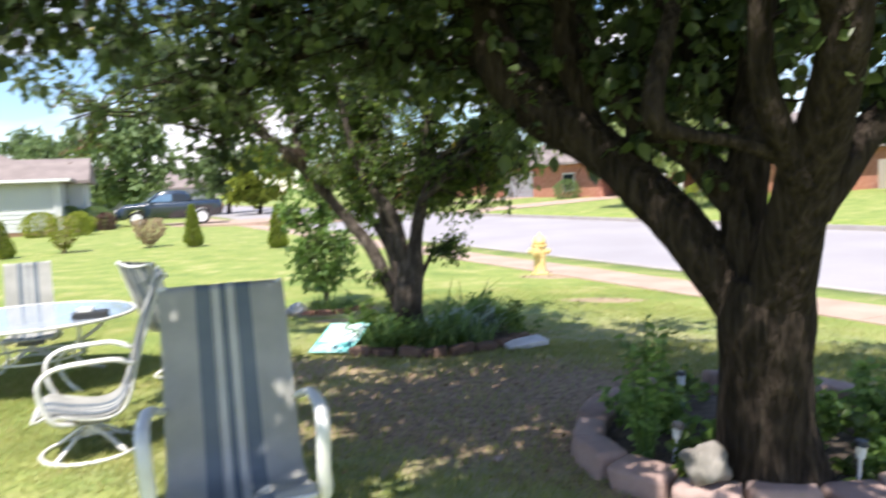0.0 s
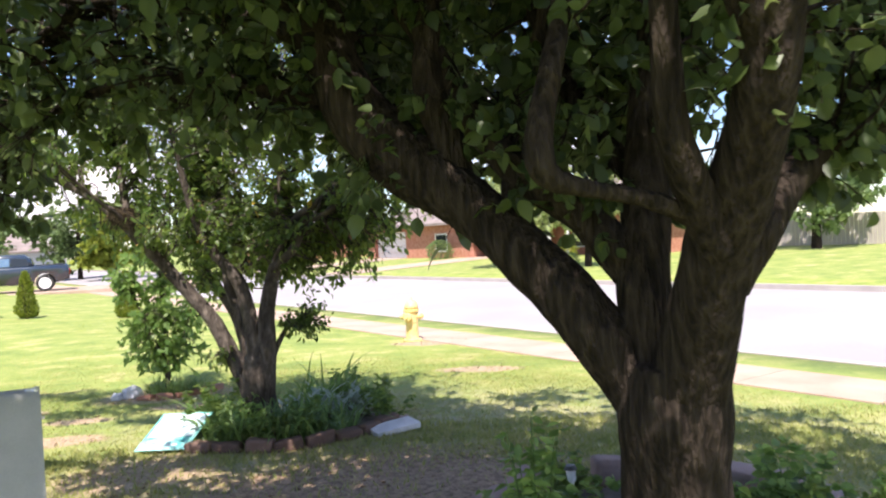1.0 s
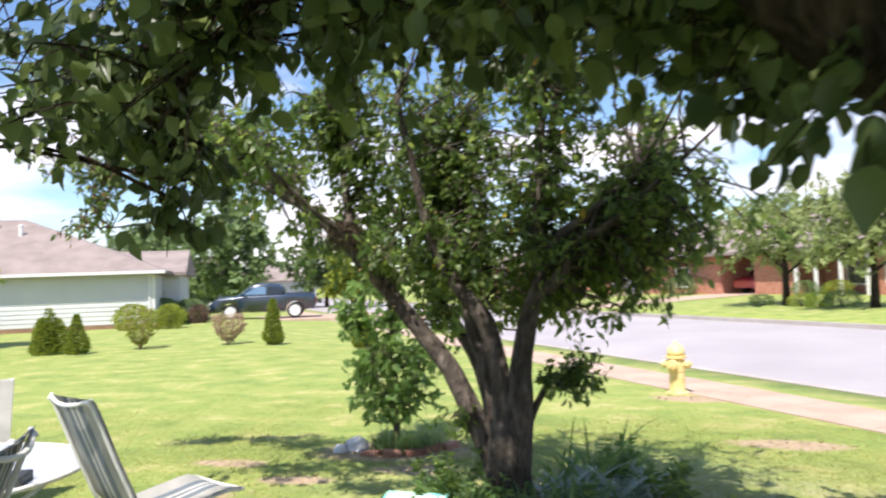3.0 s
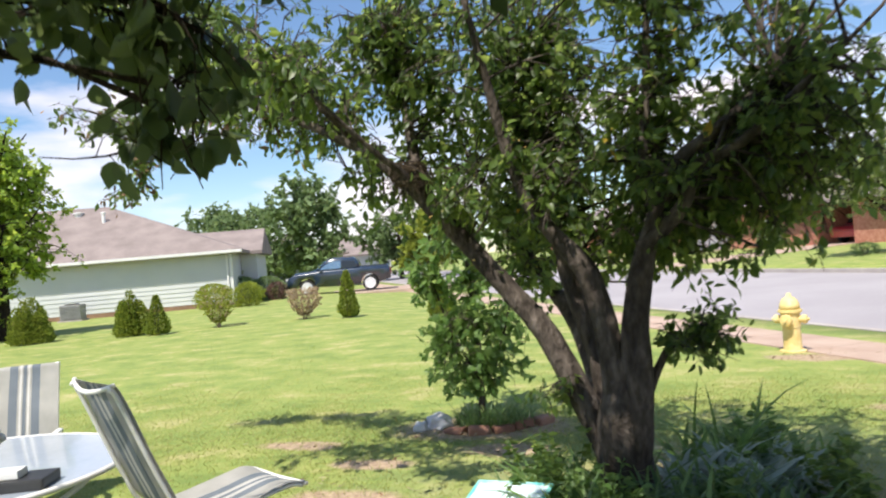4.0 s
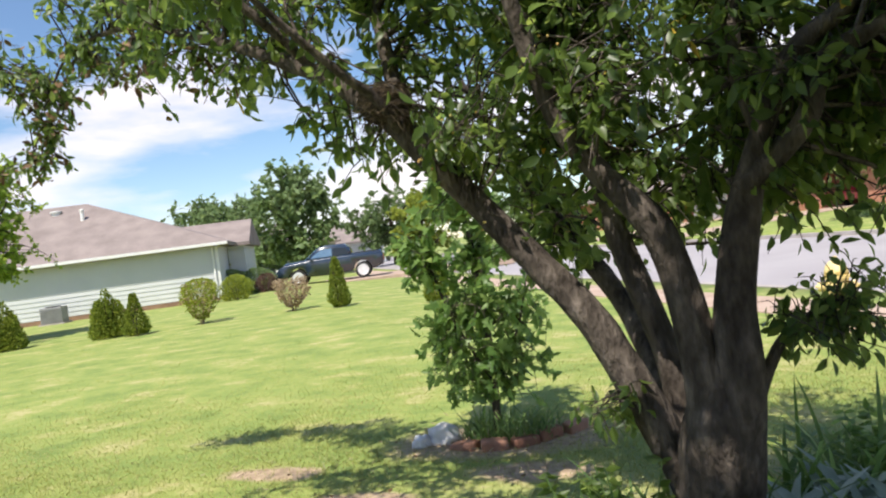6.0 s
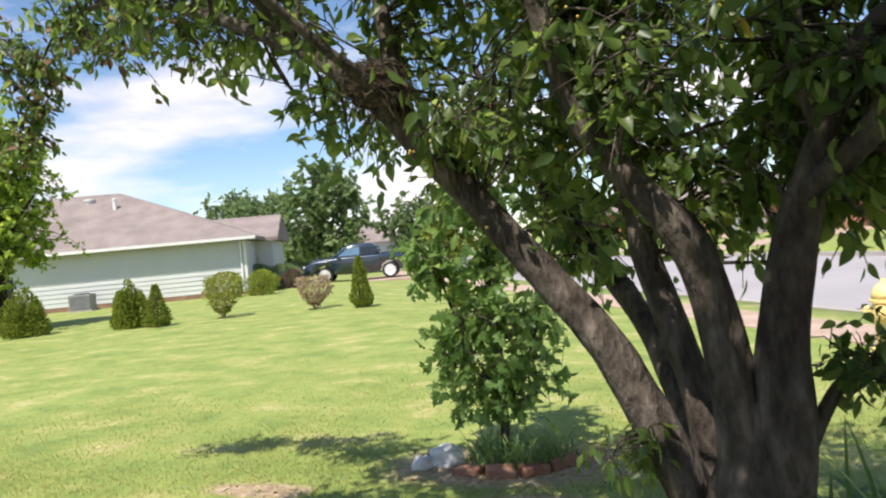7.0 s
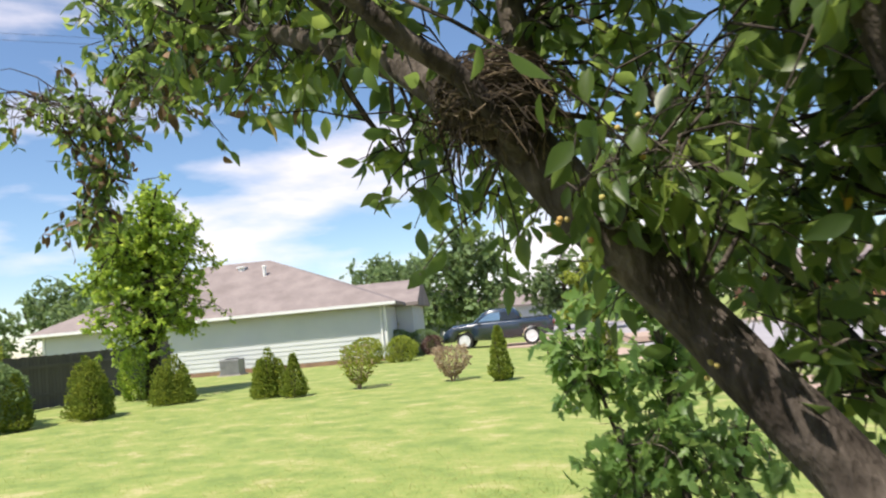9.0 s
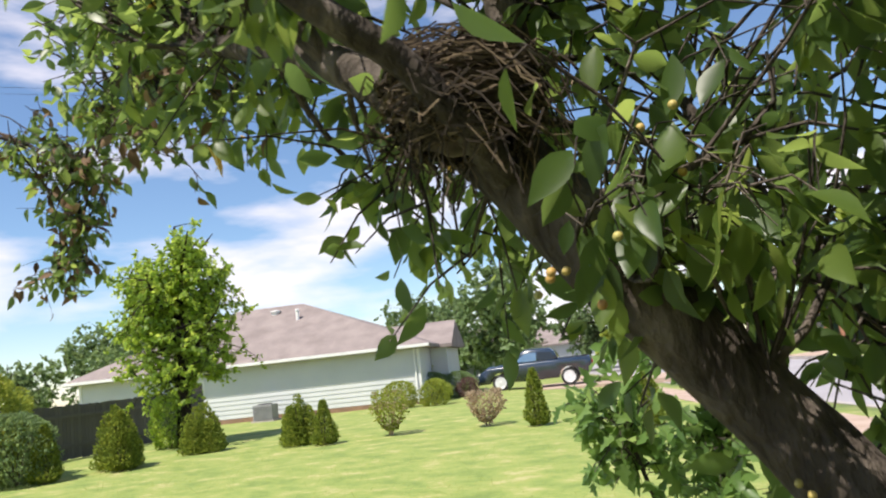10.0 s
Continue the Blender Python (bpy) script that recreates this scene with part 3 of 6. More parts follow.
big_tree = thing("shade_tree", Matrix(), "large dark-barked shade tree with low forking limbs in a stone-edged bed", "tree")
SK1 = tree_limbs(LIMBS1, big_tree, M_BARK1, 0.1, 26, 1.6)
BLOBS1 = [((1.3, 4.4, 3.1), (2.4, 2.0, 0.8), 150), ((-0.8, 4.5, 2.75), (1.5, 1.4, 0.5), 68), ((-1.35, 5.6, 2.15), (0.55, 0.55, 0.35), 18), ((-0.6, 5.2, 2.35), (1.0, 0.8, 0.35), 34),
          ((3.0, 4.6, 2.6), (1.2, 1.3, 0.7), 54), ((2.2, 5.2, 2.4), (0.7, 0.4, 0.4), 50), ((2.0, 4.6, 2.5), (0.7, 0.4, 0.4), 46), ((-1.9, 4.5, 2.3), (0.6, 0.5, 0.3), 40), ((0.0, 6.4, 2.5), (0.6, 0.4, 0.25), 44), ((0.42, 5.7, 2.14), (0.35, 0.3, 0.15), 34), ((1.6, 5.0, 2.15), (0.35, 0.3, 0.3), 26), ((0.3, 5.15, 2.05), (0.3, 0.2, 0.2), 12), ((1.5, 4.2, 2.15), (0.8, 0.6, 0.35), 20), ((2.3, 3.8, 2.1), (0.6, 0.5, 0.35), 30), ((0.5, 5.2, 2.55), (1.0, 0.8, 0.5), 46), ((0.75, 4.65, 1.98), (0.4, 0.2, 0.25), 12), ((-0.2, 5.0, 2.1), (0.3, 0.3, 0.2), 12), ((1.1, 4.45, 1.78), (0.3, 0.15, 0.25), 9), ((1.9, 4.2, 1.85), (0.35, 0.2, 0.2), 12),
          ((1.2, 5.3, 2.5), (0.8, 0.5, 0.5), 36), ((2.0, 5.5, 2.8), (1.0, 0.7, 0.6), 36), ((0.9, 5.9, 2.6), (0.9, 0.6, 0.45), 46), ((-0.7, 6.2, 2.6), (1.0, 0.5, 0.35), 70), ((0.7, 6.5, 2.45), (0.6, 0.5, 0.3), 56), ((0.4, 4.75, 1.78), (0.14, 0.2, 0.12), 3),
          ((-2.4, 4.9, 2.55), (1.0, 1.2, 0.5), 32), ((-2.1, 6.0, 2.3), (0.7, 0.6, 0.4), 28), ((1.6, 7.0, 3.1), (1.0, 0.8, 0.5), 26)]
foliage("crown", BLOBS1, SK1, big_tree, 11, 24, 0.074, OVATE_FINE, M_LEAF1, M_BARK1, clear=0.7, droop=0.7, extra=(M_LEAF_YEL, 0.0006))
foliage("hanging_leaves", [((-1.5, 6.0, 1.88), (0.55, 0.35, 0.28), 9), ((-1.45, 5.95, 1.6), (0.3, 0.2, 0.1), 5), ((-1.95, 6.4, 1.95), (0.4, 0.3, 0.2), 4)], [p for p in SK1 if p[0] < -1.1 and p[2] < 2.7], big_tree, 17, 11, 0.078, OVATE_FINE, M_LEAF1, M_BARK1, clear=0.66, droop=0.8, reach=0.14, twig_r=0.004)
# Clumps added mostly out of view overhead to keep sun off things below.
SHADE_CLUMPS1 = [((0.5, 3.1, 3.5), (1.8, 1.4, 0.6), 130), ((1.6, 4.4, 4.4), (2.6, 2.2, 0.9), 190), ((-1.1, 3.6, 3.5), (1.3, 1.3, 0.4), 110), ((-1.1, 2.3, 3.5), (0.9, 0.8, 0.3), 90), ((0.1, 4.1, 3.55), (1.1, 0.9, 0.4), 115), ((0.9, 4.6, 3.1), (0.9, 0.7, 0.35), 60), ((0.98, 5.08, 1.95), (0.16, 0.12, 0.1), 12), ((-0.2, 6.2, 4.2), (0.8, 0.9, 0.6), 170), ((-0.15, 6.75, 3.35), (0.65, 0.5, 0.3), 110)]
foliage("upper_crown", SHADE_CLUMPS1, SK1, big_tree, 13, 24, 0.12, OVATE, M_LEAF1, M_BARK1, droop=0.7, reach=0.3)

# ---- the multi-stemmed tree with the nest ----
LIMBS2 = {
    "trunk": [(-0.51, 8.17, -0.06, 0.2), (-0.51, 8.17, 0.06, 0.165), (-0.52, 8.17, 0.2, 0.15), (-0.51, 8.13, 0.42, 0.135), (-0.485, 8.08, 0.62, 0.118), (-0.47, 8.06, 0.82, 0.07), (-0.465, 8.05, 0.95, 0.03)],
    "limb_a": [(-0.53, 8.18, 0.1, 0.09), (-0.57, 8.2, 0.27, 0.088), (-0.66, 8.24, 0.47, 0.076), (-0.76, 8.25, 0.7, 0.07), (-0.88, 8.26, 0.96, 0.064), (-1.07, 8.29, 1.2, 0.058), (-1.26, 8.3, 1.44, 0.055), (-1.4, 8.22, 1.64, 0.053), (-1.54, 8.21, 1.82, 0.05), (-1.68, 8.24, 1.94, 0.042), (-1.9, 8.3, 2.1, 0.034), (-2.4, 8.5, 2.36, 0.024), (-3.1, 8.85, 2.66, 0.016), (-3.7, 9.1, 2.7, 0.01), (-4.0, 9.2, 2.5, 0.005)],
    "limb_k": [(-1.5, 8.14, 1.77, 0.022), (-1.5, 8.04, 1.82, 0.02), (-1.54, 7.97, 1.89, 0.019), (-1.59, 7.9, 1.94, 0.018), (-1.72, 7.75, 2.1, 0.014), (-1.9, 7.5, 2.35, 0.007)],
    "limb_r": [(-1.84, 8.28, 2.06, 0.022), (-2.0, 8.15, 2.28, 0.019), (-2.3, 7.98, 2.58, 0.015), (-2.7, 7.82, 2.82, 0.012), (-3.1, 7.7, 2.97, 0.009), (-3.6, 7.6, 3.02, 0.004)],
    "limb_l": [(-1.54, 8.26, 1.82, 0.036), (-1.57, 8.38, 2.02, 0.032), (-1.6, 8.42, 2.2, 0.028), (-1.7, 8.5, 2.8, 0.012)],
    "limb_m": [(-0.53, 8.19, 0.1, 0.06), (-0.58, 8.36, 0.35, 0.06), (-0.68, 8.66, 0.7, 0.056), (-0.78, 8.86, 0.95, 0.052), (-0.95, 9.02, 1.2, 0.045), (-1.2, 9.15, 1.6, 0.032), (-1.5, 9.3, 2.2, 0.014)],
    "limb_b": [(-0.53, 8.19, 0.1, 0.07), (-0.57, 8.28, 0.35, 0.07), (-0.62, 8.38, 0.76, 0.06), (-0.67, 8.4, 0.96, 0.056), (-0.77, 8.42, 1.34, 0.046), (-0.85, 8.5, 1.9, 0.028), (-0.9, 8.6, 2.6, 0.012)],
    "limb_c": [(-0.52, 8.16, 0.1, 0.08), (-0.53, 8.12, 0.35, 0.08), (-0.53, 8.06, 0.72, 0.066), (-0.56, 8.05, 1.02, 0.058), (-0.62, 8.05, 1.27, 0.053), (-0.78, 8.05, 1.49, 0.046), (-0.9, 8.05, 1.69, 0.04), (-1.0, 8.0, 2.1, 0.028), (-1.1, 7.9, 2.7, 0.014)],
    "limb_d": [(-0.5, 8.16, 0.1, 0.085), (-0.47, 8.1, 0.35, 0.085), (-0.42, 8.03, 0.72, 0.075), (-0.41, 8.02, 0.98, 0.068), (-0.36, 8.02, 1.24, 0.06), (-0.3, 8.02, 1.43, 0.047), (-0.22, 8.02, 1.62, 0.04), (-0.13, 8.02, 1.78, 0.035), (0.04, 8.05, 1.9, 0.03), (0.4, 8.2, 2.2, 0.018)],
    "limb_n": [(-0.35, 8.0, 1.36, 0.04), (-0.15, 7.96, 1.54, 0.036), (-0.06, 7.96, 1.73, 0.032), (0.17, 7.95, 1.84, 0.026), (0.6, 7.9, 2.2, 0.012)],
    "limb_p": [(-0.26, 8.02, 1.52, 0.035), (-0.3, 8.1, 1.8, 0.03), (-0.25, 8.2, 2.2, 0.02), (-0.2, 8.3, 2.9, 0.01)],
    "limb_q": [(-0.44, 8.08, 0.5, 0.03), (-0.31, 8.1, 0.78, 0.022), (-0.22, 8.1, 0.89, 0.018), (-0.05, 8.1, 0.98, 0.01)],
}
crab = thing("fruit_tree", Matrix(), "multi-stemmed ornamental fruit tree with smooth grey-brown bark", "tree")
SK2 = tree_limbs(LIMBS2, crab, M_BARK2, 0.16, 24, 1.25)
BLOBS2 = [((-0.5, 8.75, 2.45), (1.3, 0.8, 0.65), 165), ((-0.2, 8.6, 3.1), (1.5, 1.0, 0.45), 90), ((-1.5, 8.5, 2.4), (0.75, 0.6, 0.3), 34), ((0.55, 8.4, 1.9), (0.75, 0.8, 0.5), 52), ((-0.6, 8.6, 1.75), (0.5, 0.4, 0.3), 38), ((-0.45, 8.3, 2.0), (0.4, 0.18, 0.28), 22), ((0.0, 8.4, 1.66), (0.4, 0.25, 0.2), 14), ((0.25, 8.35, 1.55), (0.3, 0.3, 0.12), 12),
          ((-1.15, 8.75, 1.65), (0.3, 0.25, 0.25), 30), ((-1.0, 8.9, 1.3), (0.3, 0.25, 0.2), 18), ((-1.85, 8.75, 1.85), (0.25, 0.3, 0.17), 20), ((-2.2, 8.7, 2.25), (0.3, 0.25, 0.14), 8), ((-0.95, 8.3, 2.05), (0.3, 0.2, 0.2), 8), ((0.45, 8.1, 1.7), (0.4, 0.3, 0.2), 14),
          ((-1.6, 8.5, 2.75), (0.8, 0.4, 0.35), 64), ((-2.4, 8.5, 2.75), (0.6, 0.4, 0.3), 40), ((-3.2, 8.9, 2.95), (0.6, 0.3, 0.15), 26), ((-2.1, 7.65, 2.45), (0.3, 0.25, 0.22), 20), ((-1.0, 8.5, 2.4), (0.5, 0.25, 0.2), 12),
          ((-0.4, 8.35, 1.45), (0.35, 0.25, 0.14), 18), ((0.1, 8.4, 1.56), (0.3, 0.25, 0.14), 12), ((0.6, 8.4, 1.72), (0.4, 0.3, 0.2), 16),
          ((-0.72, 7.92, 1.75), (0.2, 0.1, 0.18), 20), ((-0.3, 7.92, 1.72), (0.2, 0.1, 0.12), 4), ((-1.15, 8.4, 1.9), (0.22, 0.2, 0.2), 12), ((-2.9, 7.75, 2.95), (0.8, 0.5, 0.2), 30),
          ((-0.2, 8.6, 1.62), (0.45, 0.3, 0.16), 26), ((0.35, 8.5, 1.72), (0.4, 0.3, 0.17), 24), ((0.15, 8.62, 1.38), (0.35, 0.25, 0.16), 30), ((-0.25, 8.62, 1.42), (0.25, 0.2, 0.12), 14), ((0.5, 8.5, 1.5), (0.3, 0.3, 0.2), 22), ((-0.9, 8.65, 2.15), (0.35, 0.25, 0.3), 40), ((-1.15, 8.6, 2.28), (0.25, 0.2, 0.25), 24)]
foliage("crown", BLOBS2, SK2, crab, 21, 24, 0.07, LANCE_FINE, M_LEAF2, M_BARK2, clear=0.74, droop=0.9, extra=(M_LEAF_YEL, 0.003), gaps=(((-1.3, -0.9), 8.26, 1.85), ((-2.2, -1.1), 8.2, 2.2)))
foliage("near_spray", [((-1.32, 7.98, 1.69), (0.1, 0.05, 0.05), 8), ((-1.25, 8.06, 1.7), (0.07, 0.06, 0.05), 6), ((-1.16, 8.2, 1.86), (0.1, 0.08, 0.08), 7), ((-1.72, 7.98, 2.0), (0.1, 0.08, 0.05), 4)], [(-1.4, 8.2, 1.64), (-1.26, 8.29, 1.5), (-1.62, 7.85, 2.02)], crab, 27, 9, 0.062, LANCE_FINE, M_LEAF2, M_BARK2, droop=1.1, reach=0.08, twig_r=0.003)
foliage("sprout_leaves", [((-0.08, 8.1, 0.9), (0.24, 0.2, 0.2), 34), ((-0.9, 8.2, 0.62), (0.1, 0.1, 0.08), 7)], [(-0.22, 8.1, 0.89), (-0.1, 8.1, 0.95), (-0.76, 8.2, 0.66)], crab, 23, 12, 0.056, LANCE_FINE, M_LEAF2, M_BARK2, droop=0.9, reach=0.1, twig_r=0.004)
foliage("hanging_spray", [((-3.75, 9.15, 2.6), (0.4, 0.25, 0.2), 30), ((-4.0, 9.2, 2.32), (0.2, 0.15, 0.15), 12), ((-4.1, 9.2, 2.15), (0.15, 0.12, 0.08), 8), ((-4.35, 9.2, 2.06), (0.08, 0.08, 0.04), 3), ((-3.1, 8.95, 2.42), (0.35, 0.25, 0.17), 18), ((-2.65, 8.8, 2.25), (0.25, 0.2, 0.12), 7), ((-4.3, 9.0, 2.75), (0.4, 0.25, 0.15), 18)], [(-2.7, 8.7, 2.45), (-3.1, 8.85, 2.62), (-3.6, 9.1, 2.68), (-3.9, 9.15, 2.5), (-4.0, 9.2, 2.3), (-4.15, 9.2, 2.15)], crab, 25, 18, 0.06, LANCE, M_LEAF2, M_BARK2, droop=0.9, reach=0.13, twig_r=0.004, extra=(M_DEAD, 0.22))


def nest(at):
    """A cup of wound straw on a limb."""
    ob = thing("bird_nest", Matrix.Translation(at), "bird nest of woven twigs and straw on a limb", "nest")
    rng = random.Random(5)
    bm = bmesh.new()
    bmesh.ops.create_uvsphere(bm, u_segments=24, v_segments=14, radius=1)
    for v in bm.verts:
        k = 1 + 0.14 * noise.noise(v.co * 4)
        z = v.co.z
        v.co = Vector((v.co.x * 0.086 * k, v.co.y * 0.086 * k, z * 0.075 * k))
        if z > 0.55:
            v.co.z = 0.045 - 0.05 * max(0, (z - 0.8))
    part("cup", bm, M_BED, ob, "dark packed core", True)
    pieces = []
    for i in range(950):
        a, h = rng.uniform(0, 6.28), rng.uniform(-0.075, 0.055)
        r = 0.092 * math.sqrt(max(0.1, 1 - (h / 0.1) ** 2)) * rng.uniform(0.92, 1.12)
        sweep, loose = rng.uniform(0.3, 1.3), rng.random() < 0.16
        line = []
        for k in range(6):
            t = k / 5
            rr = r * (1 + (0.5 * t * t if loose else 0.05 * math.sin(9 * t)))
            line.append((rr * math.cos(a + sweep * t), rr * math.sin(a + sweep * t), h + rng.uniform(-0.006, 0.006) - (0.08 * t * t * rng.random() if loose else 0)))
        pieces.append(tube(line, [rng.uniform(0.0006, 0.0016)] * 6, 3, cap=False))
    for i in range(60):
        a = rng.uniform(0, 6.28)
        p = Vector((0.07 * math.cos(a), 0.07 * math.sin(a), -0.04))
        line = [p]
        for k in range(4):
            p = p + Vector((rng.uniform(-0.012, 0.012), rng.uniform(-0.012, 0.012), -rng.uniform(0.008, 0.03)))
            line.append(p)
        pieces.append(tube(line, [0.0012] * 5, 3, cap=False))
    v, f = joined(pieces)
    tagged(raw("straw", v, f, M_TWIG, ob), kind="stuff")
    return ob


nest((-1.525, 8.1, 1.875))

# small fruits
M_FRUIT = mat("fruit_yellow", [(0.4, 0.17, 0.05), (0.5, 0.32, 0.09), (0.38, 0.38, 0.12)], 0.5, 20, 0.05, 60, random_ob=0.6)
bm = bmesh.new()
bmesh.ops.create_uvsphere(bm, u_segments=10, v_segments=8, radius=0.0048)
FRUIT = part("fruit", bm, M_FRUIT, crab, smooth=True)
FRUIT.location = (-1.38, 7.95, 1.62)
rng = random.Random(3)
for c, n in (((-1.36, 7.97, 1.63), 5), ((-1.2, 8.23, 1.34), 4), ((-1.3, 8.02, 1.72), 3), ((-0.9, 7.95, 1.95), 4), ((-2.8, 9.0, 2.3), 6)):
    for k in range(n):
        o = new("fruit", FRUIT.data)
        o.parent = crab
        o.location = Vector(c) + Vector((rng.uniform(-0.06, 0.06), rng.uniform(-0.05, 0.05), rng.uniform(-0.05, 0.05)))


# ---- planting beds ----
def stone_mesh(name, sx, sy, sz, seed, material, cuts=2):
    bm = bmesh.new()
    box(bm, -sx / 2, -sy / 2, 0, sx / 2, sy / 2, sz, min(sx, sy, sz) * 0.22)
    for v in bm.verts:
        n = noise.noise_vector(Vector((v.co.x * 7 + seed, v.co.y * 7, v.co.z * 7)))
        v.co += n * 0.014
    me = bpy.data.meshes.new(name)
    bm.to_mesh(me)
    bm.free()
    me.shade_smooth()
    me.materials.append(material)
    return me


def edging(name, pts, label, material, size, levels=1):
    """Stones laid end to end along a line of ground points."""
    ob = thing(name, Matrix(), label, "edging", kind="structure")
    meshes = [stone_mesh("stone", *size, seed=k * 5.3, material=material) for k in range(4)]
    rng = random.Random(len(pts) * 7)
    fine = [Vector((p[0], p[1], 0)) for p in smooth_line([(x, y, 0, 0) for x, y in pts], 24)]
    dist, last, k = 0, fine[0], 0
    for a, b in zip(fine, fine[1:]):
        if (b - last).length >= size[0] * rng.uniform(1.02, 1.12):
            mid = (b + last) / 2
            for lv in range(levels):
                o = new("stone", meshes[k % 4])
                o.parent = ob
                turn = math.atan2((b - last).y, (b - last).x) + rng.uniform(-0.15, 0.15)
                o.matrix_local = Matrix.LocRotScale(mid + Vector((rng.uniform(-0.015, 0.015), rng.uniform(-0.015, 0.015), land(mid.x, mid.y) - 0.02 + lv * size[2] * 0.95)), Euler((rng.uniform(-0.1, 0.1), rng.uniform(-0.1, 0.1), turn)), (1, rng.uniform(0.85, 1.1), rng.uniform(0.8, 1.1)))
                k += 1
            last = b
    return ob


def mound(name, c, rx, ry, h, label):
    """Low heap of bed soil."""
    v, f = [], []
    n, m = 36, 9
    for i in range(m + 1):
        r = i / m
        for k in range(n):
            a = 2 * math.pi * k / n
            x, y = c[0] + rx * r * math.cos(a), c[1] + ry * r * math.sin(a)
            v.append((x, y, land(x, y) + h * (1 - r * r) + 0.02 * noise.noise(Vector((x * 6, y * 6, 2))) - 0.03 * (i == m)))
    for i in range(m):
        for k in range(n):
            a, b = i * n + k, i * n + (k + 1) % n
            f.append((a, a + n, b + n, b))
    return tagged(raw(name, v, f, M_BED, None, True), label, "bed", kind="structure")


mound("tree_bed_soil", (1.62, 5.15), 0.95, 0.92, 0.19, "dark soil of the raised bed under the shade tree")
edging("bed_edging", [(1.9, 4.25), (1.4, 4.22), (1.05, 4.35), (0.8, 4.62), (0.7, 5.0), (0.78, 5.4), (0.98, 5.72), (1.4, 6.1)], "rough pinkish-brown retaining stones round a tree bed", M_STONE, (0.3, 0.19, 0.17))
edging("bed_edging", [(1.9, 4.25), (2.5, 4.5), (2.75, 5.2), (2.5, 5.9), (1.9, 6.2), (1.4, 6.1)], "rough pinkish-brown retaining stones round a tree bed", M_STONE, (0.3, 0.19, 0.17))
mound("tree_bed_soil", (-0.3, 8.25), 1.05, 0.72, 0.06, "dark soil of the bed under the fruit tree")
M_EDGE = mat("edging_brick_red", [(0.16, 0.07, 0.045), (0.3, 0.14, 0.09), (0.42, 0.25, 0.18)], 0.9, 8, 0.7, 45, random_ob=0.5)
M_BRICKD = mat("edging_brick_dark", [(0.07, 0.04, 0.03), (0.14, 0.085, 0.065), (0.22, 0.14, 0.11)], 0.9, 8, 0.7, 45, random_ob=0.45)
edging("brick_edging", [(-1.05, 7.72), (-0.8, 7.62), (-0.55, 7.54), (-0.12, 7.48), (0.22, 7.67), (0.5, 7.93), (0.68, 8.15)], "dark weathered bricks edging a planting bed", M_BRICKD, (0.22, 0.12, 0.11))
edging("brick_edging", [(-1.95, 9.95), (-1.7, 9.85), (-1.45, 9.98), (-1.2, 10.2), (-1.15, 10.45)], "reddish broken bricks round a young tree", M_EDGE, (0.17, 0.1, 0.08))


def rock(name, at, size, material, label, seed, sub=3):
    bm = bmesh.new()
    bmesh.ops.create_icosphere(bm, subdivisions=sub, radius=1)
    for v in bm.verts:
        n = v.co.normalized()
        v.co = n * (1 + 0.42 * noise.noise(n * 1.7 + Vector((seed, 0, 0))) + 0.16 * noise.noise(n * 5 + Vector((seed, 0, 0))))
        v.co = Vector((v.co.x * size[0], v.co.y * size[1], v.co.z * size[2]))
    ob = part(name, bm, material, smooth=True)
    ob.location = (at[0], at[1], land(at[0], at[1]) + at[2])
    return tagged(ob, label, "rock")


rock("field_stone", (1.1, 4.32, 0.22), (0.11, 0.085, 0.085), M_ROCKG, "rough grey field stone set on the bed edging", 3.0)
rock("white_rock", (-2.06, 10.08, 0.04), (0.1, 0.08, 0.085), M_ROCKW, "pale white rock lying at a bed edge", 7.0)
rock("white_rock", (-2.2, 10.02, 0.02), (0.07, 0.06, 0.05), M_ROCKW, "small pale rock beside a larger one", 12.0)
rock("field_stone", (0.62, 8.12, 0.03), (0.13, 0.08, 0.05), M_STONE, "flat brown stone beside the brick edging", 9.0)
for k, (x, y, r) in enumerate(((0.42, 4.28, 0.06), (0.52, 4.16, 0.075), (0.33, 4.4, 0.035), (0.6, 4.3, 0.05), (0.2, 5.0, 0.03))):
    rock("stone_chip", (x, y, 0.008), (r, r * 0.75, 0.022), M_STONE, "flat pinkish stone chip lying on the soil", 20.0 + k, 2)
bm = bmesh.new()
box(bm, -0.2, -0.1, 0, 0.2, 0.1, 0.05, 0.008)
slab = tagged(part("stepping_slab", bm, M_ROCKW), "pale concrete slab lying on the soil", "slab")
slab.matrix_world = pose(0.58, 7.78, land(0.58, 7.78) + 0.012, 4, -3, 25)

# the teal board
board = thing("sign_board", Matrix(), "teal and white printed board propped on bed edging bricks", "sign")
b0, b1, b3 = Vector((-1.43, 7.72, 0.03)), Vector((-1.03, 7.66, 0.03)), Vector((-0.86, 7.95, 0.24))
ax, ay = (b1 - b0), (b3 - b1)
az = ax.cross(ay).normalized()
bm = bmesh.new()
box(bm, 0, 0, -0.004, 1, 1, 0.004)
frame_m = Matrix(((ax.x, ay.x, az.x, b0.x), (ax.y, ay.y, az.y, b0.y), (ax.z, ay.z, az.z, b0.z), (0, 0, 0, 1)))
bmesh.ops.transform(bm, matrix=frame_m, verts=bm.verts)
part("panel", bm, M_TEAL, board)
bm = bmesh.new()
for x0, y0, x1, y1 in ((0.05, 0.34, 0.95, 0.95), (0.12, 0.2, 0.6, 0.26), (0.12, 0.1, 0.75, 0.15)):
    box(bm, x0, y0, 0.0045, x1, y1, 0.006)
bmesh.ops.transform(bm, matrix=frame_m, verts=bm.verts)
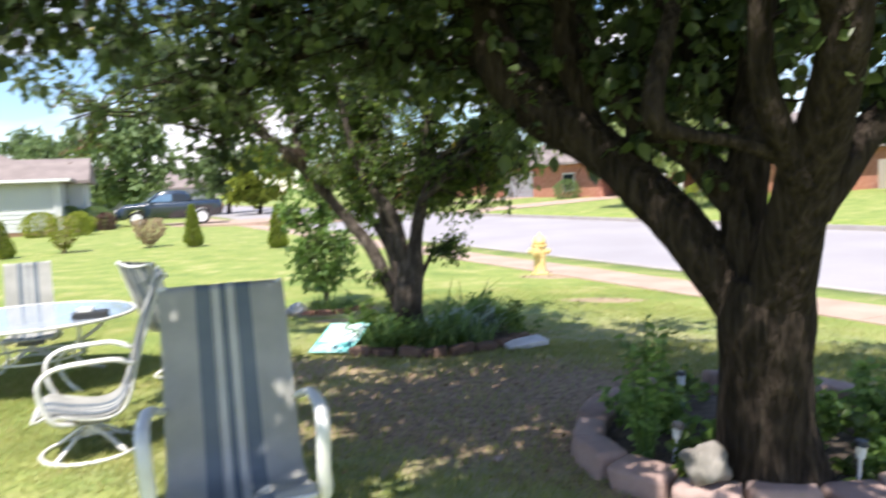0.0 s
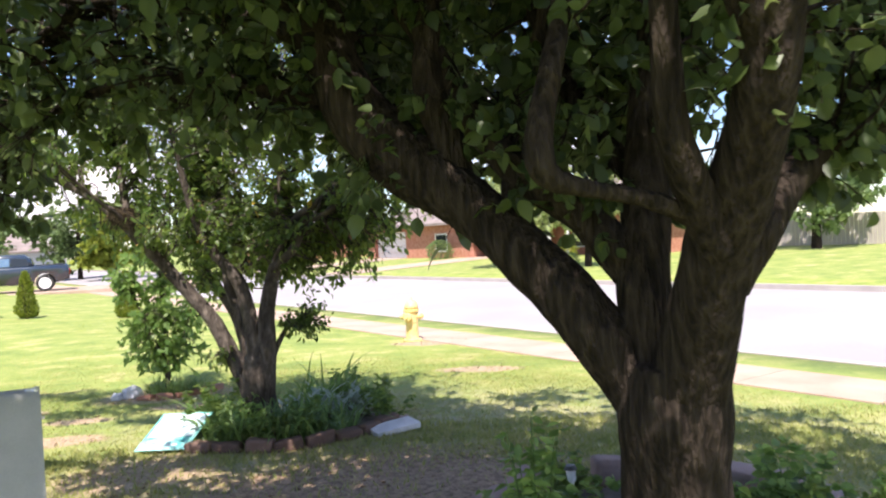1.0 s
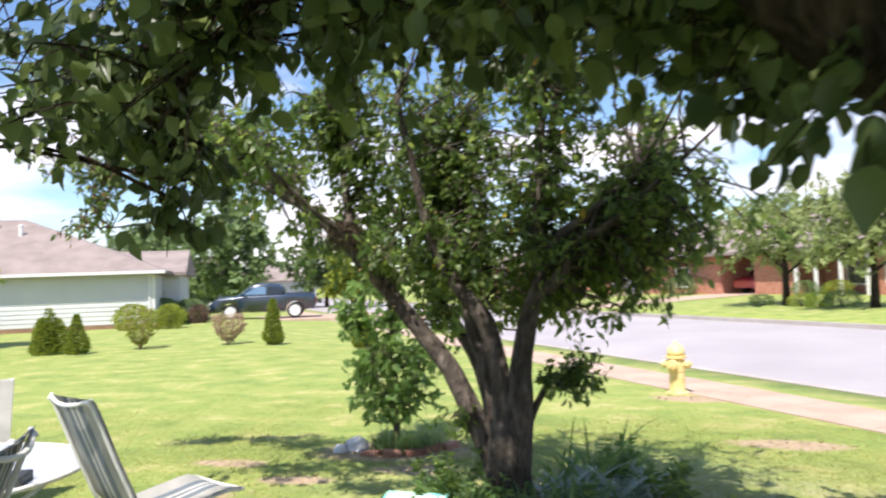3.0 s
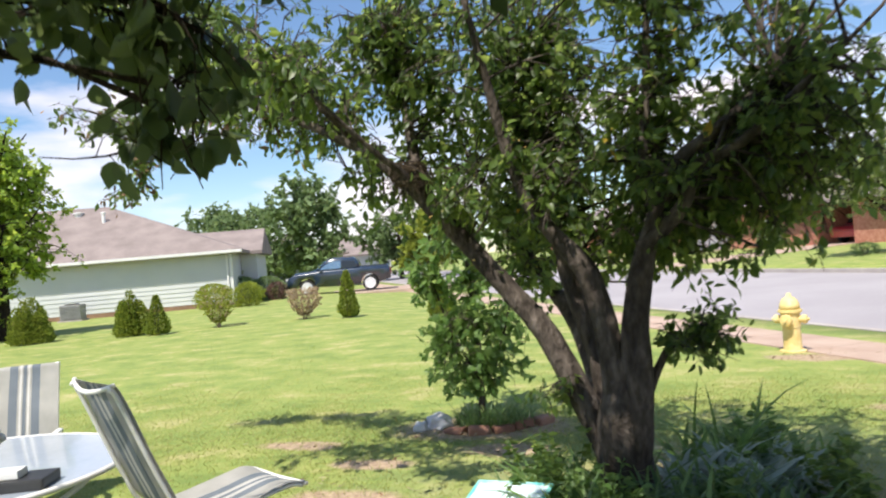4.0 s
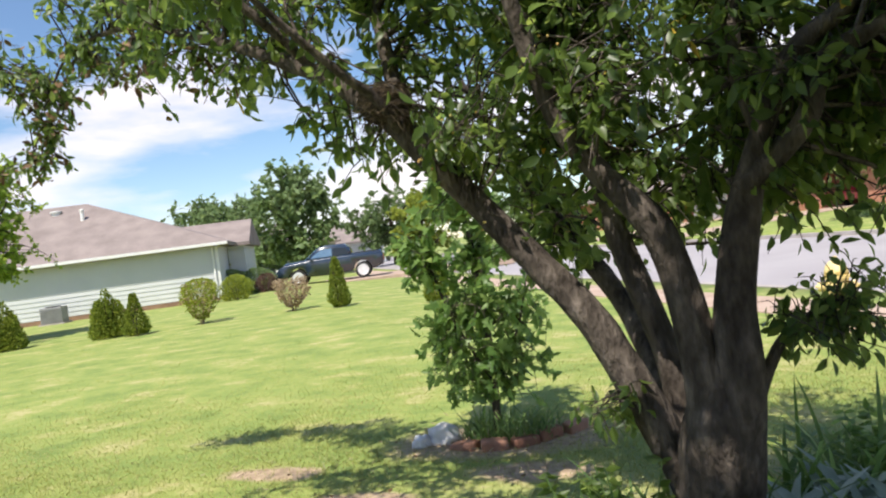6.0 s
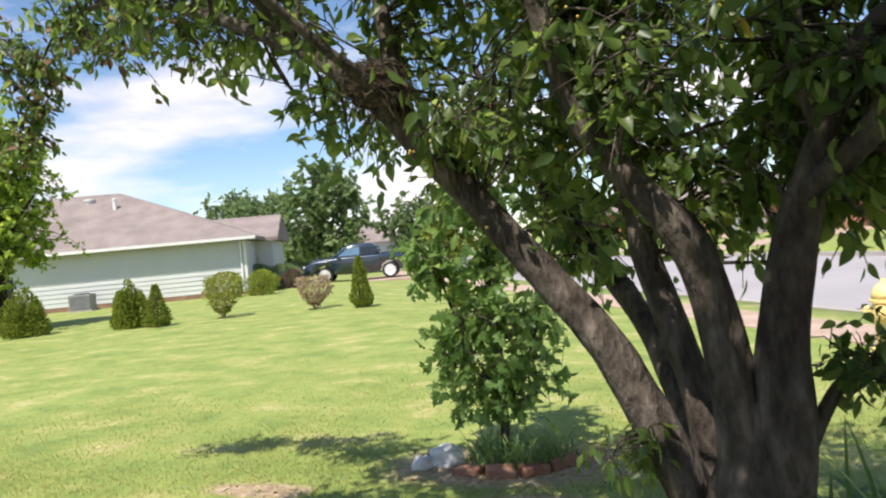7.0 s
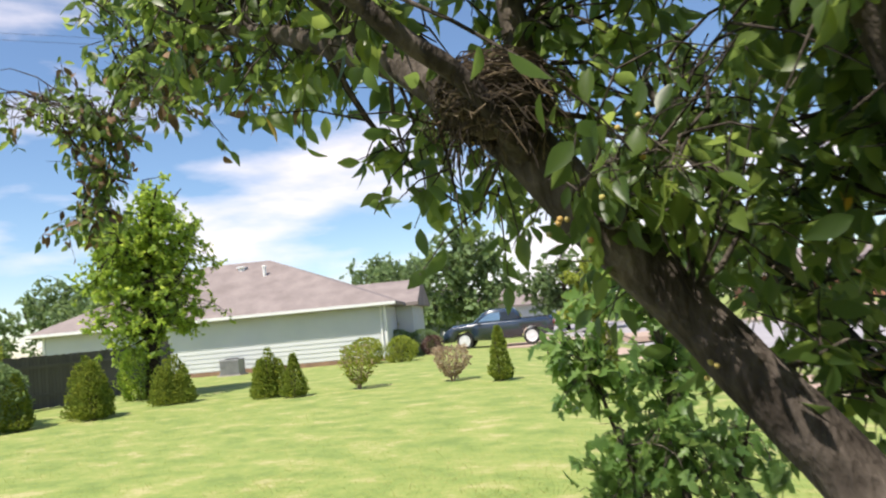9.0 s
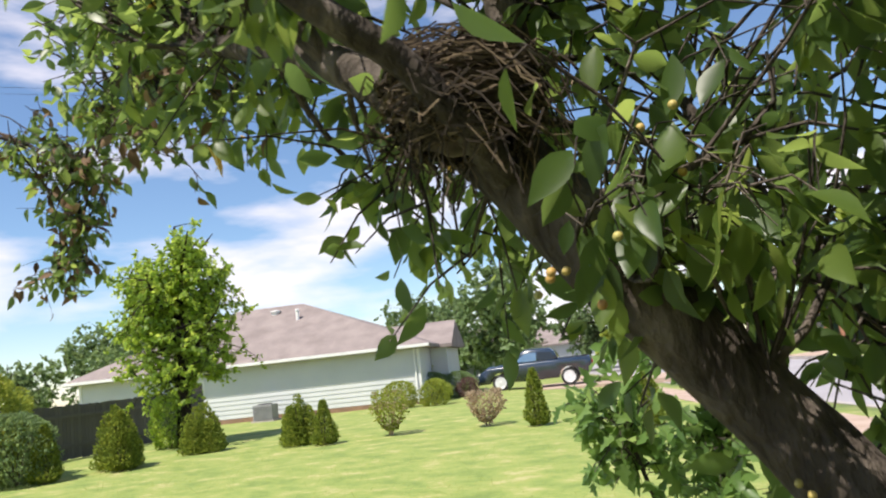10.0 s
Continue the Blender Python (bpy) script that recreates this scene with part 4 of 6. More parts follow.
part("print", bm, mat("print_pale_blue", [(0.45, 0.62, 0.66), (0.62, 0.72, 0.76)], 0.15, 3, 0.02, 30, coat=0.5), board, "pale printed field and bars")


def strap_clump(name, c, rx, ry, n, length, material, seed, label, category="plants", wide=1.0):
    """Arching strap leaves springing from the ground."""
    rng = np.random.default_rng(seed)
    V, F = [], []
    for i in range(n):
        a, r = rng.uniform(0, 6.28), math.sqrt(rng.uniform(0, 1))
        x, y = c[0] + rx * r * math.cos(a), c[1] + ry * r * math.sin(a)
        z = land(x, y) + 0.02
        yaw, ln, w = rng.uniform(0, 6.28), length * rng.uniform(0.4, 1.35), wide * rng.uniform(0.005, 0.012)
        out, arch = rng.uniform(0.3, 0.95), rng.uniform(0.5, 1.35)
        d, p = Vector((math.cos(yaw), math.sin(yaw), 0)), Vector((-math.sin(yaw), math.cos(yaw), 0))
        o = len(V)
        for k in range(5):
            t = k / 4
            q = Vector((x, y, z)) + d * ln * out * t * (0.6 + 0.4 * t) + Vector((0, 0, ln * (t - arch * 0.6 * t * t)))
            ww = w * (1 - t ** 2 * 0.95)
            V += [q - p * ww, q + Vector((0, 0, -0.3 * ww)), q + p * ww]
        for k in range(4):
            b = o + 3 * k
            F += [(b, b + 1, b + 4, b + 3), (b + 1, b + 2, b + 5, b + 4)]
    return tagged(raw(name, V, F, material, None, True), label, category, kind="stuff")


M_STRAP = mat("strap_green", [(0.06, 0.12, 0.04), (0.11, 0.19, 0.055), (0.18, 0.27, 0.085)], 0.45, 3, 0, 30, island=0.8, trans=0.35)
M_STRAPG = mat("strap_grey_green", [(0.26, 0.33, 0.27), (0.37, 0.43, 0.36), (0.48, 0.53, 0.46)], 0.65, 3, 0, 30, island=0.8, trans=0.15)
strap_clump("lily_clump", (-0.33, 7.87), 0.62, 0.3, 560, 0.42, M_STRAP, 31, "dark green strap-leaved plants round the tree base", wide=1.5)
strap_clump("lily_clump", (0.0, 8.74), 0.26, 0.16, 70, 0.62, M_LEAF_YOUNG, 32, "tall arching strap-leaved plants beside the trunk", wide=1.9)
strap_clump("lily_clump", (0.2, 8.95), 0.4, 0.22, 170, 0.36, M_LEAF_YOUNG, 35, "arching light green strap leaves at the bed side", wide=1.5)
strap_clump("silver_clump", (0.02, 8.4), 0.34, 0.2, 260, 0.34, M_STRAPG, 33, "grey-green soft-leaved plants in the bed", wide=4.5)
strap_clump("lily_clump", (-0.9, 8.2), 0.26, 0.28, 260, 0.36, M_STRAP, 34, "low strap-leaved plants at the bed edge", wide=1.4)
strap_clump("grass_tuft", (-1.62, 10.12), 0.34, 0.2, 420, 0.26, M_STRAP, 36, "pale unmown grass tuft round the young tree", wide=0.6)


def leafy_plant(name, c, h, r, n, size, shape, material, seed, label, stems=7):
    ob = thing(name, Matrix.Translation((c[0], c[1], land(*c))), label, "plant")
    rng = np.random.default_rng(seed)
    tw, cs, ds, zs = [], [], [], []
    for k in range(stems):
        a = rng.uniform(0, 6.28)
        tip = np.array([r * math.cos(a) * rng.uniform(0.3, 1), r * math.sin(a) * rng.uniform(0.3, 1), h * rng.uniform(0.6, 1.05)])
        base = np.array([tip[0] * 0.2, tip[1] * 0.2, 0.0])
        mid = (base + tip) / 2 + np.array([0, 0, 0.12 * h])
        at = lambda t: base * (1 - t) ** 2 + 2 * mid * t * (1 - t) + tip * t * t
        tw.append(tube([at(t) for t in (0, 0.35, 0.7, 1)], [0.005, 0.004, 0.003, 0.002], 4, cap=False))
        m = n // stems
        for t in rng.uniform(0.12, 1.03, m):
            w = rng.normal(size=3)
            w[2] = abs(w[2]) * 0.3 - 0.25
            cs.append(at(t)), ds.append(w), zs.append(size * rng.uniform(0.6, 1.25))
    v, f = joined(tw)
    tagged(raw("stem_work", v, f, M_STRAP, ob), kind="stuff")
    leaf_mesh("foliage", cs, ds, zs, shape, material, ob, seed)
    return ob


leafy_plant("bed_plant", (0.94, 4.74), 0.78, 0.15, 300, 0.062, LANCE_FINE, M_LEAF_YOUNG, 41, "bright green leafy bed plant under the shade tree", 13)
for k, (x, y, h, r, n) in enumerate(((1.3, 5.5, 0.28, 0.25, 200), (1.7, 5.6, 0.25, 0.25, 160), (2.1, 5.1, 0.32, 0.3, 260), (2.35, 4.8, 0.35, 0.3, 260), (2.0, 4.5, 0.25, 0.28, 220), (2.5, 5.4, 0.4, 0.3, 240), (1.45, 4.4, 0.15, 0.22, 160), (1.1, 5.3, 0.25, 0.2, 160), (2.6, 4.9, 0.45, 0.25, 220), (1.85, 4.75, 0.3, 0.25, 220), (2.2, 4.3, 0.3, 0.3, 240), (1.2, 5.1, 0.3, 0.2, 180), (1.75, 4.45, 0.16, 0.2, 150), (1.1, 4.95, 0.34, 0.22, 260), (1.0, 5.25, 0.36, 0.24, 240), (1.15, 4.6, 0.24, 0.18, 180), (1.25, 4.85, 0.26, 0.2, 200), (1.95, 4.95, 0.4, 0.26, 260), (2.15, 4.75, 0.42, 0.26, 260), (1.85, 5.25, 0.34, 0.26, 220), (2.4, 5.1, 0.46, 0.28, 260), (1.5, 5.75, 0.3, 0.24, 180))):
    leafy_plant("bed_plant", (x, y), h, r, n, 0.06, OVATE, M_LEAF_YOUNG if k % 3 else M_LEAF2, 50 + k, "low green leafy plant in the stone-edged bed", 8)

for k, (x, y, h, r, n) in enumerate(((-0.82, 8.05, 0.46, 0.2, 260), (-0.62, 7.85, 0.36, 0.2, 240), (-1.0, 8.3, 0.34, 0.2, 180), (-0.98, 7.95, 0.26, 0.22, 200), (-0.15, 7.72, 0.3, 0.22, 200), (0.3, 8.75, 0.32, 0.22, 240), (0.45, 8.35, 0.4, 0.25, 220), (0.25, 9.05, 0.36, 0.25, 240), (0.6, 8.1, 0.3, 0.24, 220), (-0.15, 8.0, 0.34, 0.2, 180), (-0.45, 7.7, 0.24, 0.22, 200))):
    leafy_plant("bed_plant", (x, y), h, r, n, 0.06, LANCE, M_LEAF_YOUNG if k % 2 else M_LEAF2, 70 + k, "leafy green plant among the strap leaves", 9)


def solar_light(x, y, h, tilt):
    ob = thing("garden_light", pose(x, y, land(x, y) + 0.05, tilt, tilt * 0.6, 0), "small stake garden light with a dark cap in the bed", "garden light", "bed lights")
    bm = bmesh.new()
    bmesh.ops.create_cone(bm, segments=10, radius1=0.008, radius2=0.011, depth=h, cap_ends=True, matrix=Matrix.Translation((0, 0, h / 2)))
    part("stake", bm, M_CHROME, ob)
    bm = bmesh.new()
    bmesh.ops.create_cone(bm, segments=14, radius1=0.02, radius2=0.026, depth=0.06, cap_ends=True, matrix=Matrix.Translation((0, 0, h + 0.03)))
    part("lens", bm, M_WHITE, ob, "pale clear lens")
    bm = bmesh.new()
    bmesh.ops.create_cone(bm, segments=16, radius1=0.036, radius2=0.026, depth=0.022, cap_ends=True, matrix=Matrix.Translation((0, 0, h + 0.072)))
    part("cap", bm, M_BLACK, ob, "black cap")
    return ob


for x, y, h, tl in ((1.07, 4.72, 0.16, 8), (1.3, 4.42, 0.14, -5), (1.8, 4.36, 0.17, 3), (1.36, 5.5, 0.2, -4), (2.2, 4.6, 0.15, 4)):
    solar_light(x, y, h, tl)

# the young tree with the lobed leaves
sapling = thing("young_tree", Matrix(), "slender young tree with drooping bright green leaves", "young tree")
SAPL = {"trunk": [(-1.72, 10.18, -0.02, 0.03), (-1.7, 10.18, 0.5, 0.024), (-1.72, 10.2, 1.1, 0.018), (-1.8, 10.2, 1.75, 0.009), (-1.82, 10.2, 2.1, 0.004)],
        "limb_a": [(-1.7, 10.18, 0.35, 0.013), (-1.9, 10.1, 0.8, 0.01), (-2.05, 10.1, 1.3, 0.006)], "limb_b": [(-1.7, 10.18, 0.3, 0.013), (-1.5, 10.2, 0.7, 0.009), (-1.38, 10.2, 1.1, 0.005)]}
SKS = tree_limbs(SAPL, sapling, M_BARK2, 0.05, 9, 0.25)
foliage("foliage", [((-1.72, 10.2, 0.62), (0.48, 0.4, 0.45), 74), ((-1.9, 10.2, 1.35), (0.45, 0.4, 0.42), 48), ((-1.78, 10.2, 1.85), (0.28, 0.25, 0.4), 22)], SKS, sapling, 61, 14, 0.088, LOBED, M_LEAF_YOUNG, M_BARK2, droop=0.55, reach=0.15, twig_r=0.004)

# ---- patio furniture ----
SLING = [(-0.28, 0.3), (-0.22, 0.325), (-0.08, 0.29), (0.05, 0.27), (0.15, 0.29), (0.21, 0.37), (0.25, 0.5), (0.31, 0.7), (0.38, 0.9), (0.44, 1.05), (0.47, 1.075)]
STRIPES = [(0.0, 0.28, 0), (0.28, 0.4, 1), (0.4, 0.43, 0), (0.43, 0.455, 2), (0.455, 0.475, 0), (0.475, 0.525, 1), (0.525, 0.545, 0), (0.545, 0.57, 2), (0.57, 0.6, 0), (0.6, 0.72, 1), (0.72, 1.0, 0)]


def bar(name, pts, r, material, parent, label="", sides=8, per=5):
    line = smooth_line([(*p, r) for p in pts], per)
    v, f = tube([p[:3] for p in line], [r] * len(line), sides)
    ob = raw(name, v, f, material, parent, True)
    return tagged(ob, label) if label else ob


def sling_chair(m, label, seed=1, arms=True, lift=0.0, reach=1.0):
    """A high-backed swivel chair: one striped sling on a white tube frame; it faces its own -y."""
    ob = thing("patio_chair", m, label, "chair", "patio chairs")
    w = 0.255
    prof = [p for p in smooth_line([(0, y * (reach if y < 0 else 1.0), z + lift * max(0, (0.75 - z) / 0.45), 0) for y, z in SLING], 4)]
    bm = bmesh.new()
    xs = sorted({a for a, _, _ in STRIPES} | {1.0})
    top, bot = [], []
    for i, p in enumerate(prof):
        row, low = [], []
        t = i / (len(prof) - 1)
        for x in xs:
            sag = 0.018 * math.sin(math.pi * x) * (1 if t < 0.9 else 0.4)
            wob = 0.006 * noise.noise(Vector((x * 4 + seed, t * 9, seed)))
            wid = w * (1.0 - 0.06 * t)
            row.append(bm.verts.new(((x * 2 - 1) * wid, p[1] + sag * (t > 0.45) + wob, p[2] - sag * (t <= 0.45) + wob)))
            low.append(bm.verts.new(((x * 2 - 1) * wid, p[1] + 0.005 + sag * (t > 0.45) + wob, p[2] - 0.004 - sag * (t <= 0.45) + wob)))
        top.append(row), bot.append(low)
    for i in range(len(prof) - 1):
        for k in range(len(xs) - 1):
            for g, rev in ((top, False), (bot, True)):
                q = (g[i][k], g[i][k + 1], g[i + 1][k + 1], g[i + 1][k])
                fc = bm.faces.new(q[::-1] if rev else q)
                fc.material_index = STRIPES[k][2]
    part("sling", bm, [M_SLING, M_SLING_D, M_SLING_W], ob, "grey mesh sling with slate and cream stripes", True)
    for sx in (-1, 1):
        bar("side_rail", [(sx * (w - 0.012) * (1 - 0.06 * k / len(prof)), p[1] + 0.016, p[2] - 0.016) for k, p in enumerate(prof) if k % 3 == 0], 0.011, M_FRAME, ob, per=3)
        if not arms:
            continue
        x = sx * (w + 0.03)
        e = 0.7 * lift
        fore = -0.23 * reach
        line = smooth_line([(sx * w, 0.27, 0.56 + e, 0), (x, 0.17, 0.6 + e, 0), (x + sx * 0.01, 0.06, 0.605 + e, 0), (x + sx * 0.01, fore * 0.6, 0.59 + e, 0), (x + sx * 0.005, fore, 0.52 + e, 0), (x, fore, 0.4 + e, 0), (x, fore * 0.75, 0.28 + e, 0), (sx * 0.2, -0.06, 0.23 + lift, 0)], 5)
        v, f = tube([p[:3] for p in line], [0.015] * len(line), 10)
        n_ring = 10
        for r0 in range(0, len(v), n_ring):
            c = sum((Vector(q) for q in v[r0:r0 + n_ring]), Vector()) / n_ring
            for k in range(r0, r0 + n_ring):
                v[k] = Vector((c.x + (v[k][0] - c.x) * 1.7, v[k][1], v[k][2]))
        raw("arm", v, f, M_FRAME, ob, True)
    bar("top_bar", [(-w * 0.93, 0.46, 1.07), (-w * 0.5, 0.485, 1.045), (0, 0.495, 1.035), (w * 0.5, 0.485, 1.045), (w * 0.93, 0.46, 1.07)], 0.011, M_FRAME, ob)
    bar("front_bar", [(-w, prof[0][1], prof[0][2] - 0.01), (0, prof[0][1] - 0.005, prof[0][2] - 0.02), (w, prof[0][1], prof[0][2] - 0.01)], 0.011, M_FRAME, ob)
    bm = bmesh.new()
    box(bm, -0.14, -0.14, 0.2 + lift, 0.14, 0.12, 0.235 + lift, 0.01)
    part("swivel_plate", bm, M_AC, ob)
    bm = bmesh.new()
    bmesh.ops.create_cone(bm, segments=16, radius1=0.05, radius2=0.045, depth=0.1 + lift, cap_ends=True, matrix=Matrix.Translation((0, 0, 0.16 + lift / 2)))
    part("hub", bm, M_FRAME, ob)
    for k in range(4):
        a = math.radians(45 + 90 * k)
        bar("leg", [(0.03 * math.cos(a), 0.03 * math.sin(a), 0.15), (0.12 * math.cos(a), 0.12 * math.sin(a), 0.11), (0.27 * math.cos(a), 0.27 * math.sin(a), 0.015)], 0.014, M_FRAME, ob)
    bar("base_ring", [(0.28 * math.cos(k * math.pi / 10), 0.28 * math.sin(k * math.pi / 10), 0.013) for k in range(21)], 0.013, M_FRAME, ob, per=2)
    return ob


sling_chair(pose(-0.82, 3.74, land(-0.82, 3.74), 0, 0, 20) @ Matrix.Scale(1.06, 4), "high-backed patio chair with a grey striped sling", 1.0, lift=0.1, reach=0.55)
sling_chair(pose(-2.27, 5.4, land(-2.27, 5.4), 0, 0, -64), "patio chair turned sideways beside the table, sling in shade", 2.0)
sling_chair(pose(-2.38, 7.26, land(-2.38, 7.26), 0, 0, 150) @ Matrix.Scale(0.95, 4), "armless pale sling chair turned away with a bowed top bar", 3.0, arms=False, lift=0.13, reach=1.5)
sling_chair(pose(-4.14, 7.9, land(-4.14, 7.9), 0, 0, 28) @ Matrix.Scale(0.86, 4), "sunlit pale striped patio chair behind the table", 4.0)

M_TABLE = mat("frosted_glass_table", [(0.33, 0.38, 0.44), (0.42, 0.47, 0.53)], 0.15, 2, 0.02, 40, coat=0.5)


def patio_table(m, rx, ry, h, label, legs=4):
    ob = thing("patio_table", m, label, "table")
    bm = bmesh.new()
    bmesh.ops.create_cone(bm, segments=48, radius1=1, radius2=1, depth=0.008, cap_ends=True, matrix=Matrix.LocRotScale((0, 0, h), None, (rx, ry, 1)))
    part("tabletop", bm, M_TABLE, ob, "frosted pale glass top")
    bar("rim", [(rx * 1.005 * math.cos(k * math.pi / 16), ry * 1.005 * math.sin(k * math.pi / 16), h - 0.006) for k in range(33)], 0.014, M_FRAME, ob, per=2)
    for k in range(legs):
        a = math.radians(45 + 360 / legs * k)
        c, s = math.cos(a), math.sin(a)
        bar("leg", [(rx * 0.85 * c, ry * 0.85 * s, h - 0.02), (rx * 0.8 * c, ry * 0.8 * s, h * 0.7), (rx * 0.45 * c, ry * 0.45 * s, h * 0.42), (rx * 0.55 * c, ry * 0.55 * s, h * 0.15), (rx * 0.8 * c, ry * 0.8 * s, 0.0)], 0.015, M_FRAME, ob)
    bar("stretcher_ring", [(rx * 0.47 * math.cos(k * math.pi / 10), ry * 0.47 * math.sin(k * math.pi / 10), h * 0.42) for k in range(21)], 0.011, M_FRAME, ob, per=2)
    return ob


patio_table(pose(-3.6, 7.02, land(-3.6, 7.02), 0, 0, 15), 0.82, 0.76, 0.58, "oval white patio table with a frosted glass top")
tray = thing("ash_tray", pose(-2.98, 6.85, land(-2.98, 6.85) + 0.585, 0, 0, 20), "small black tray with a white packet on the table", "tray")
bm = bmesh.new()
box(bm, -0.13, -0.09, 0, 0.13, 0.09, 0.05, 0.012)
part("tray_body", bm, M_BLACK, tray)
bm = bmesh.new()
box(bm, -0.09, -0.06, 0.051, 0.02, 0.03, 0.085, 0.006)
part("packet", bm, M_WHITE, tray, "white packet")


# ---- hydrant ----
def lathe(bm, prof, segs=24, m=Matrix()):
    rows = []
    for r, z in prof:
        rows.append([bm.verts.new(m @ Vector((r * math.cos(2 * math.pi * k / segs), r * math.sin(2 * math.pi * k / segs), z))) for k in range(segs)])
    for a, b in zip(rows, rows[1:]):
        for k in range(segs):
            bm.faces.new((a[k], a[(k + 1) % segs], b[(k + 1) % segs], b[k]))
    bm.faces.new(rows[0][::-1])
    bm.faces.new(rows[-1])
    return bm


hyd = thing("fire_hydrant", pose(1.42, 14.47, land(1.42, 14.47), 0, 0, -28), "yellow cast-iron fire hydrant beside the pavement", "hydrant")
part("barrel", lathe(bmesh.new(), [(0.16, -0.03), (0.16, 0.025), (0.115, 0.03), (0.11, 0.1), (0.108, 0.3), (0.115, 0.32), (0.118, 0.5), (0.145, 0.51), (0.145, 0.54), (0.12, 0.545)]), M_HYD, hyd, smooth=False)
part("bonnet", lathe(bmesh.new(), [(0.125, 0.545), (0.122, 0.6), (0.1, 0.66), (0.06, 0.7), (0.03, 0.712), (0.028, 0.75), (0.02, 0.755)]), M_HYD, hyd, smooth=True)
for ang, r, ln in ((0, 0.055, 0.12), (180, 0.055, 0.12), (270, 0.075, 0.13)):
    m = Matrix.Rotation(radians(ang), 4, "Z") @ Matrix.Translation((0.08, 0, 0.42)) @ Matrix.Rotation(radians(90), 4, "Y")
    noz = part("nozzle", lathe(bmesh.new(), [(r * 0.8, 0), (r * 0.8, ln * 0.5), (r, ln * 0.52), (r, ln * 0.9), (r * 0.85, ln), (r * 0.3, ln + 0.005), (r * 0.28, ln + 0.03)], 16, m), M_HYD, hyd)


# ---- the white house beyond the lawn ----
def house_frame(p, along, z):
    """A frame whose x runs along the front wall, y back into the house."""
    a = Vector((along[0], along[1], 0)).normalized()
    b = Vector((a.y, -a.x, 0))
    return a, b, Matrix(((a.x, b.x, 0, p[0]), (a.y, b.y, 0, p[1]), (0, 0, 1, z), (0, 0, 0, 1)))


def lap_wall(bm, x0, x1, z0, z1, y, board=0.2, out=-1):
    """Lapped boards on the wall plane y."""
    n = int(round((z1 - z0) / board))
    h = (z1 - z0) / n
    for i in range(n):
        a, b = z0 + i * h, z0 + (i + 1) * h
        vs = [bm.verts.new(p) for p in ((x0, y + out * 0.022, a), (x1, y + out * 0.022, a), (x1, y, b), (x0, y, b))]
        bm.faces.new(vs if out < 0 else vs[::-1])
        vs = [bm.verts.new(p) for p in ((x0, y, a), (x1, y, a), (x1, y + out * 0.022, a), (x0, y + out * 0.022, a))]
        bm.faces.new(vs if out < 0 else vs[::-1])


def hip_roof(bm, x0, x1, y0, y1, z, rx0, rx1, ry, rz, thick=0.16):
    lo = [bm.verts.new(p) for p in ((x0, y0, z), (x1, y0, z), (x1, y1, z), (x0, y1, z))]
    up = [bm.verts.new(p) for p in ((x0, y0, z + thick), (x1, y0, z + thick), (x1, y1, z + thick), (x0, y1, z + thick))]
    r = [bm.verts.new((rx0, ry, rz)), bm.verts.new((rx1, ry, rz))]
    for q in ((lo[3], lo[2], lo[1], lo[0]), (lo[0], lo[1], up[1], up[0]), (lo[1], lo[2], up[2], up[1]), (lo[2], lo[3], up[3], up[2]), (lo[3], lo[0], up[0], up[3]),
              (up[0], up[1], r[1], r[0]), (up[1], up[2], r[1]), (up[2], up[3], r[0], r[1]), (up[3], up[0], r[0])):
        bm.faces.new(q)


_, _, HM = house_frame((-18.25, 33.75), (-0.914, -0.407), -0.02)
house = thing("house", HM, "white lap-sided bungalow with a tan hipped shingle roof", "house")
L = 15.6
bm = bmesh.new()
box(bm, 0.02, 0.02, 0.0, L - 0.02, 9.5, 2.38)
lap_wall(bm, 0, L, 0.22, 2.38, 0.0)
part("wall", bm, M_SIDING, house, "white lap siding")
bm = bmesh.new()
box(bm, 0.01, -0.012, -0.3, L - 0.01, 9.4, 0.215)
part("foundation", bm, M_FOUND, house, "brown masonry base")
bm = bmesh.new()
hip_roof(bm, -0.5, L + 0.5, -0.46, 10.0, 2.38, 6.4, 9.8, 4.6, 5.35)
part("roof", bm, M_ROOF, house, "tan asphalt shingles")
bm = bmesh.new()
box(bm, -0.52, -0.56, 2.4, L + 0.52, -0.465, 2.53, 0.02)
part("gutter", bm, M_WHITE, house, "white gutter")
for x in (0.06, L - 0.06):
    bm = bmesh.new()
    box(bm, x - 0.06, -0.05, 0.2, x + 0.06, 0.06, 2.37, 0.01)
    part("corner_board", bm, M_WHITE, house)
bm = bmesh.new()
box(bm, 0.18, -0.1, 0.1, 0.26, -0.03, 2.38, 0.012)
part("downpipe", bm, M_WHITE, house)
bm = bmesh.new()
hip_roof(bm, -1.1, 5.0, 3.0, 9.2, 2.36, -1.05, 5.0, 6.1, 3.75)
part("wing_roof", bm, M_ROOF, house, "tan asphalt shingles")
bm = bmesh.new()
box(bm, -0.75, 3.4, 0.0, 0.0, 8.8, 2.36)
lap_wall(bm, -0.77, 0.0, 0.1, 2.36, 3.38)
part("wing_wall", bm, M_SIDING, house, "white lap siding")
for x, y, z, h, r in ((6.2, 3.0, 4.25, 0.62, 0.085), (7.6, 3.9, 4.85, 0.16, 0.2)):
    bm = bmesh.new()
    lathe(bm, [(r, -0.3), (r, h), (r * 1.35, h), (r * 1.35, h + 0.06), (r * 0.3, h + 0.1)], 12, Matrix.Translation((x, y, z)))
    part("roof_vent", bm, M_WHITE, house, "white roof vent")
wnd = new("window")
wnd.parent = house
tagged(wnd, "white-framed dark window")
wnd.location = (10.3, -0.005, 1.45)
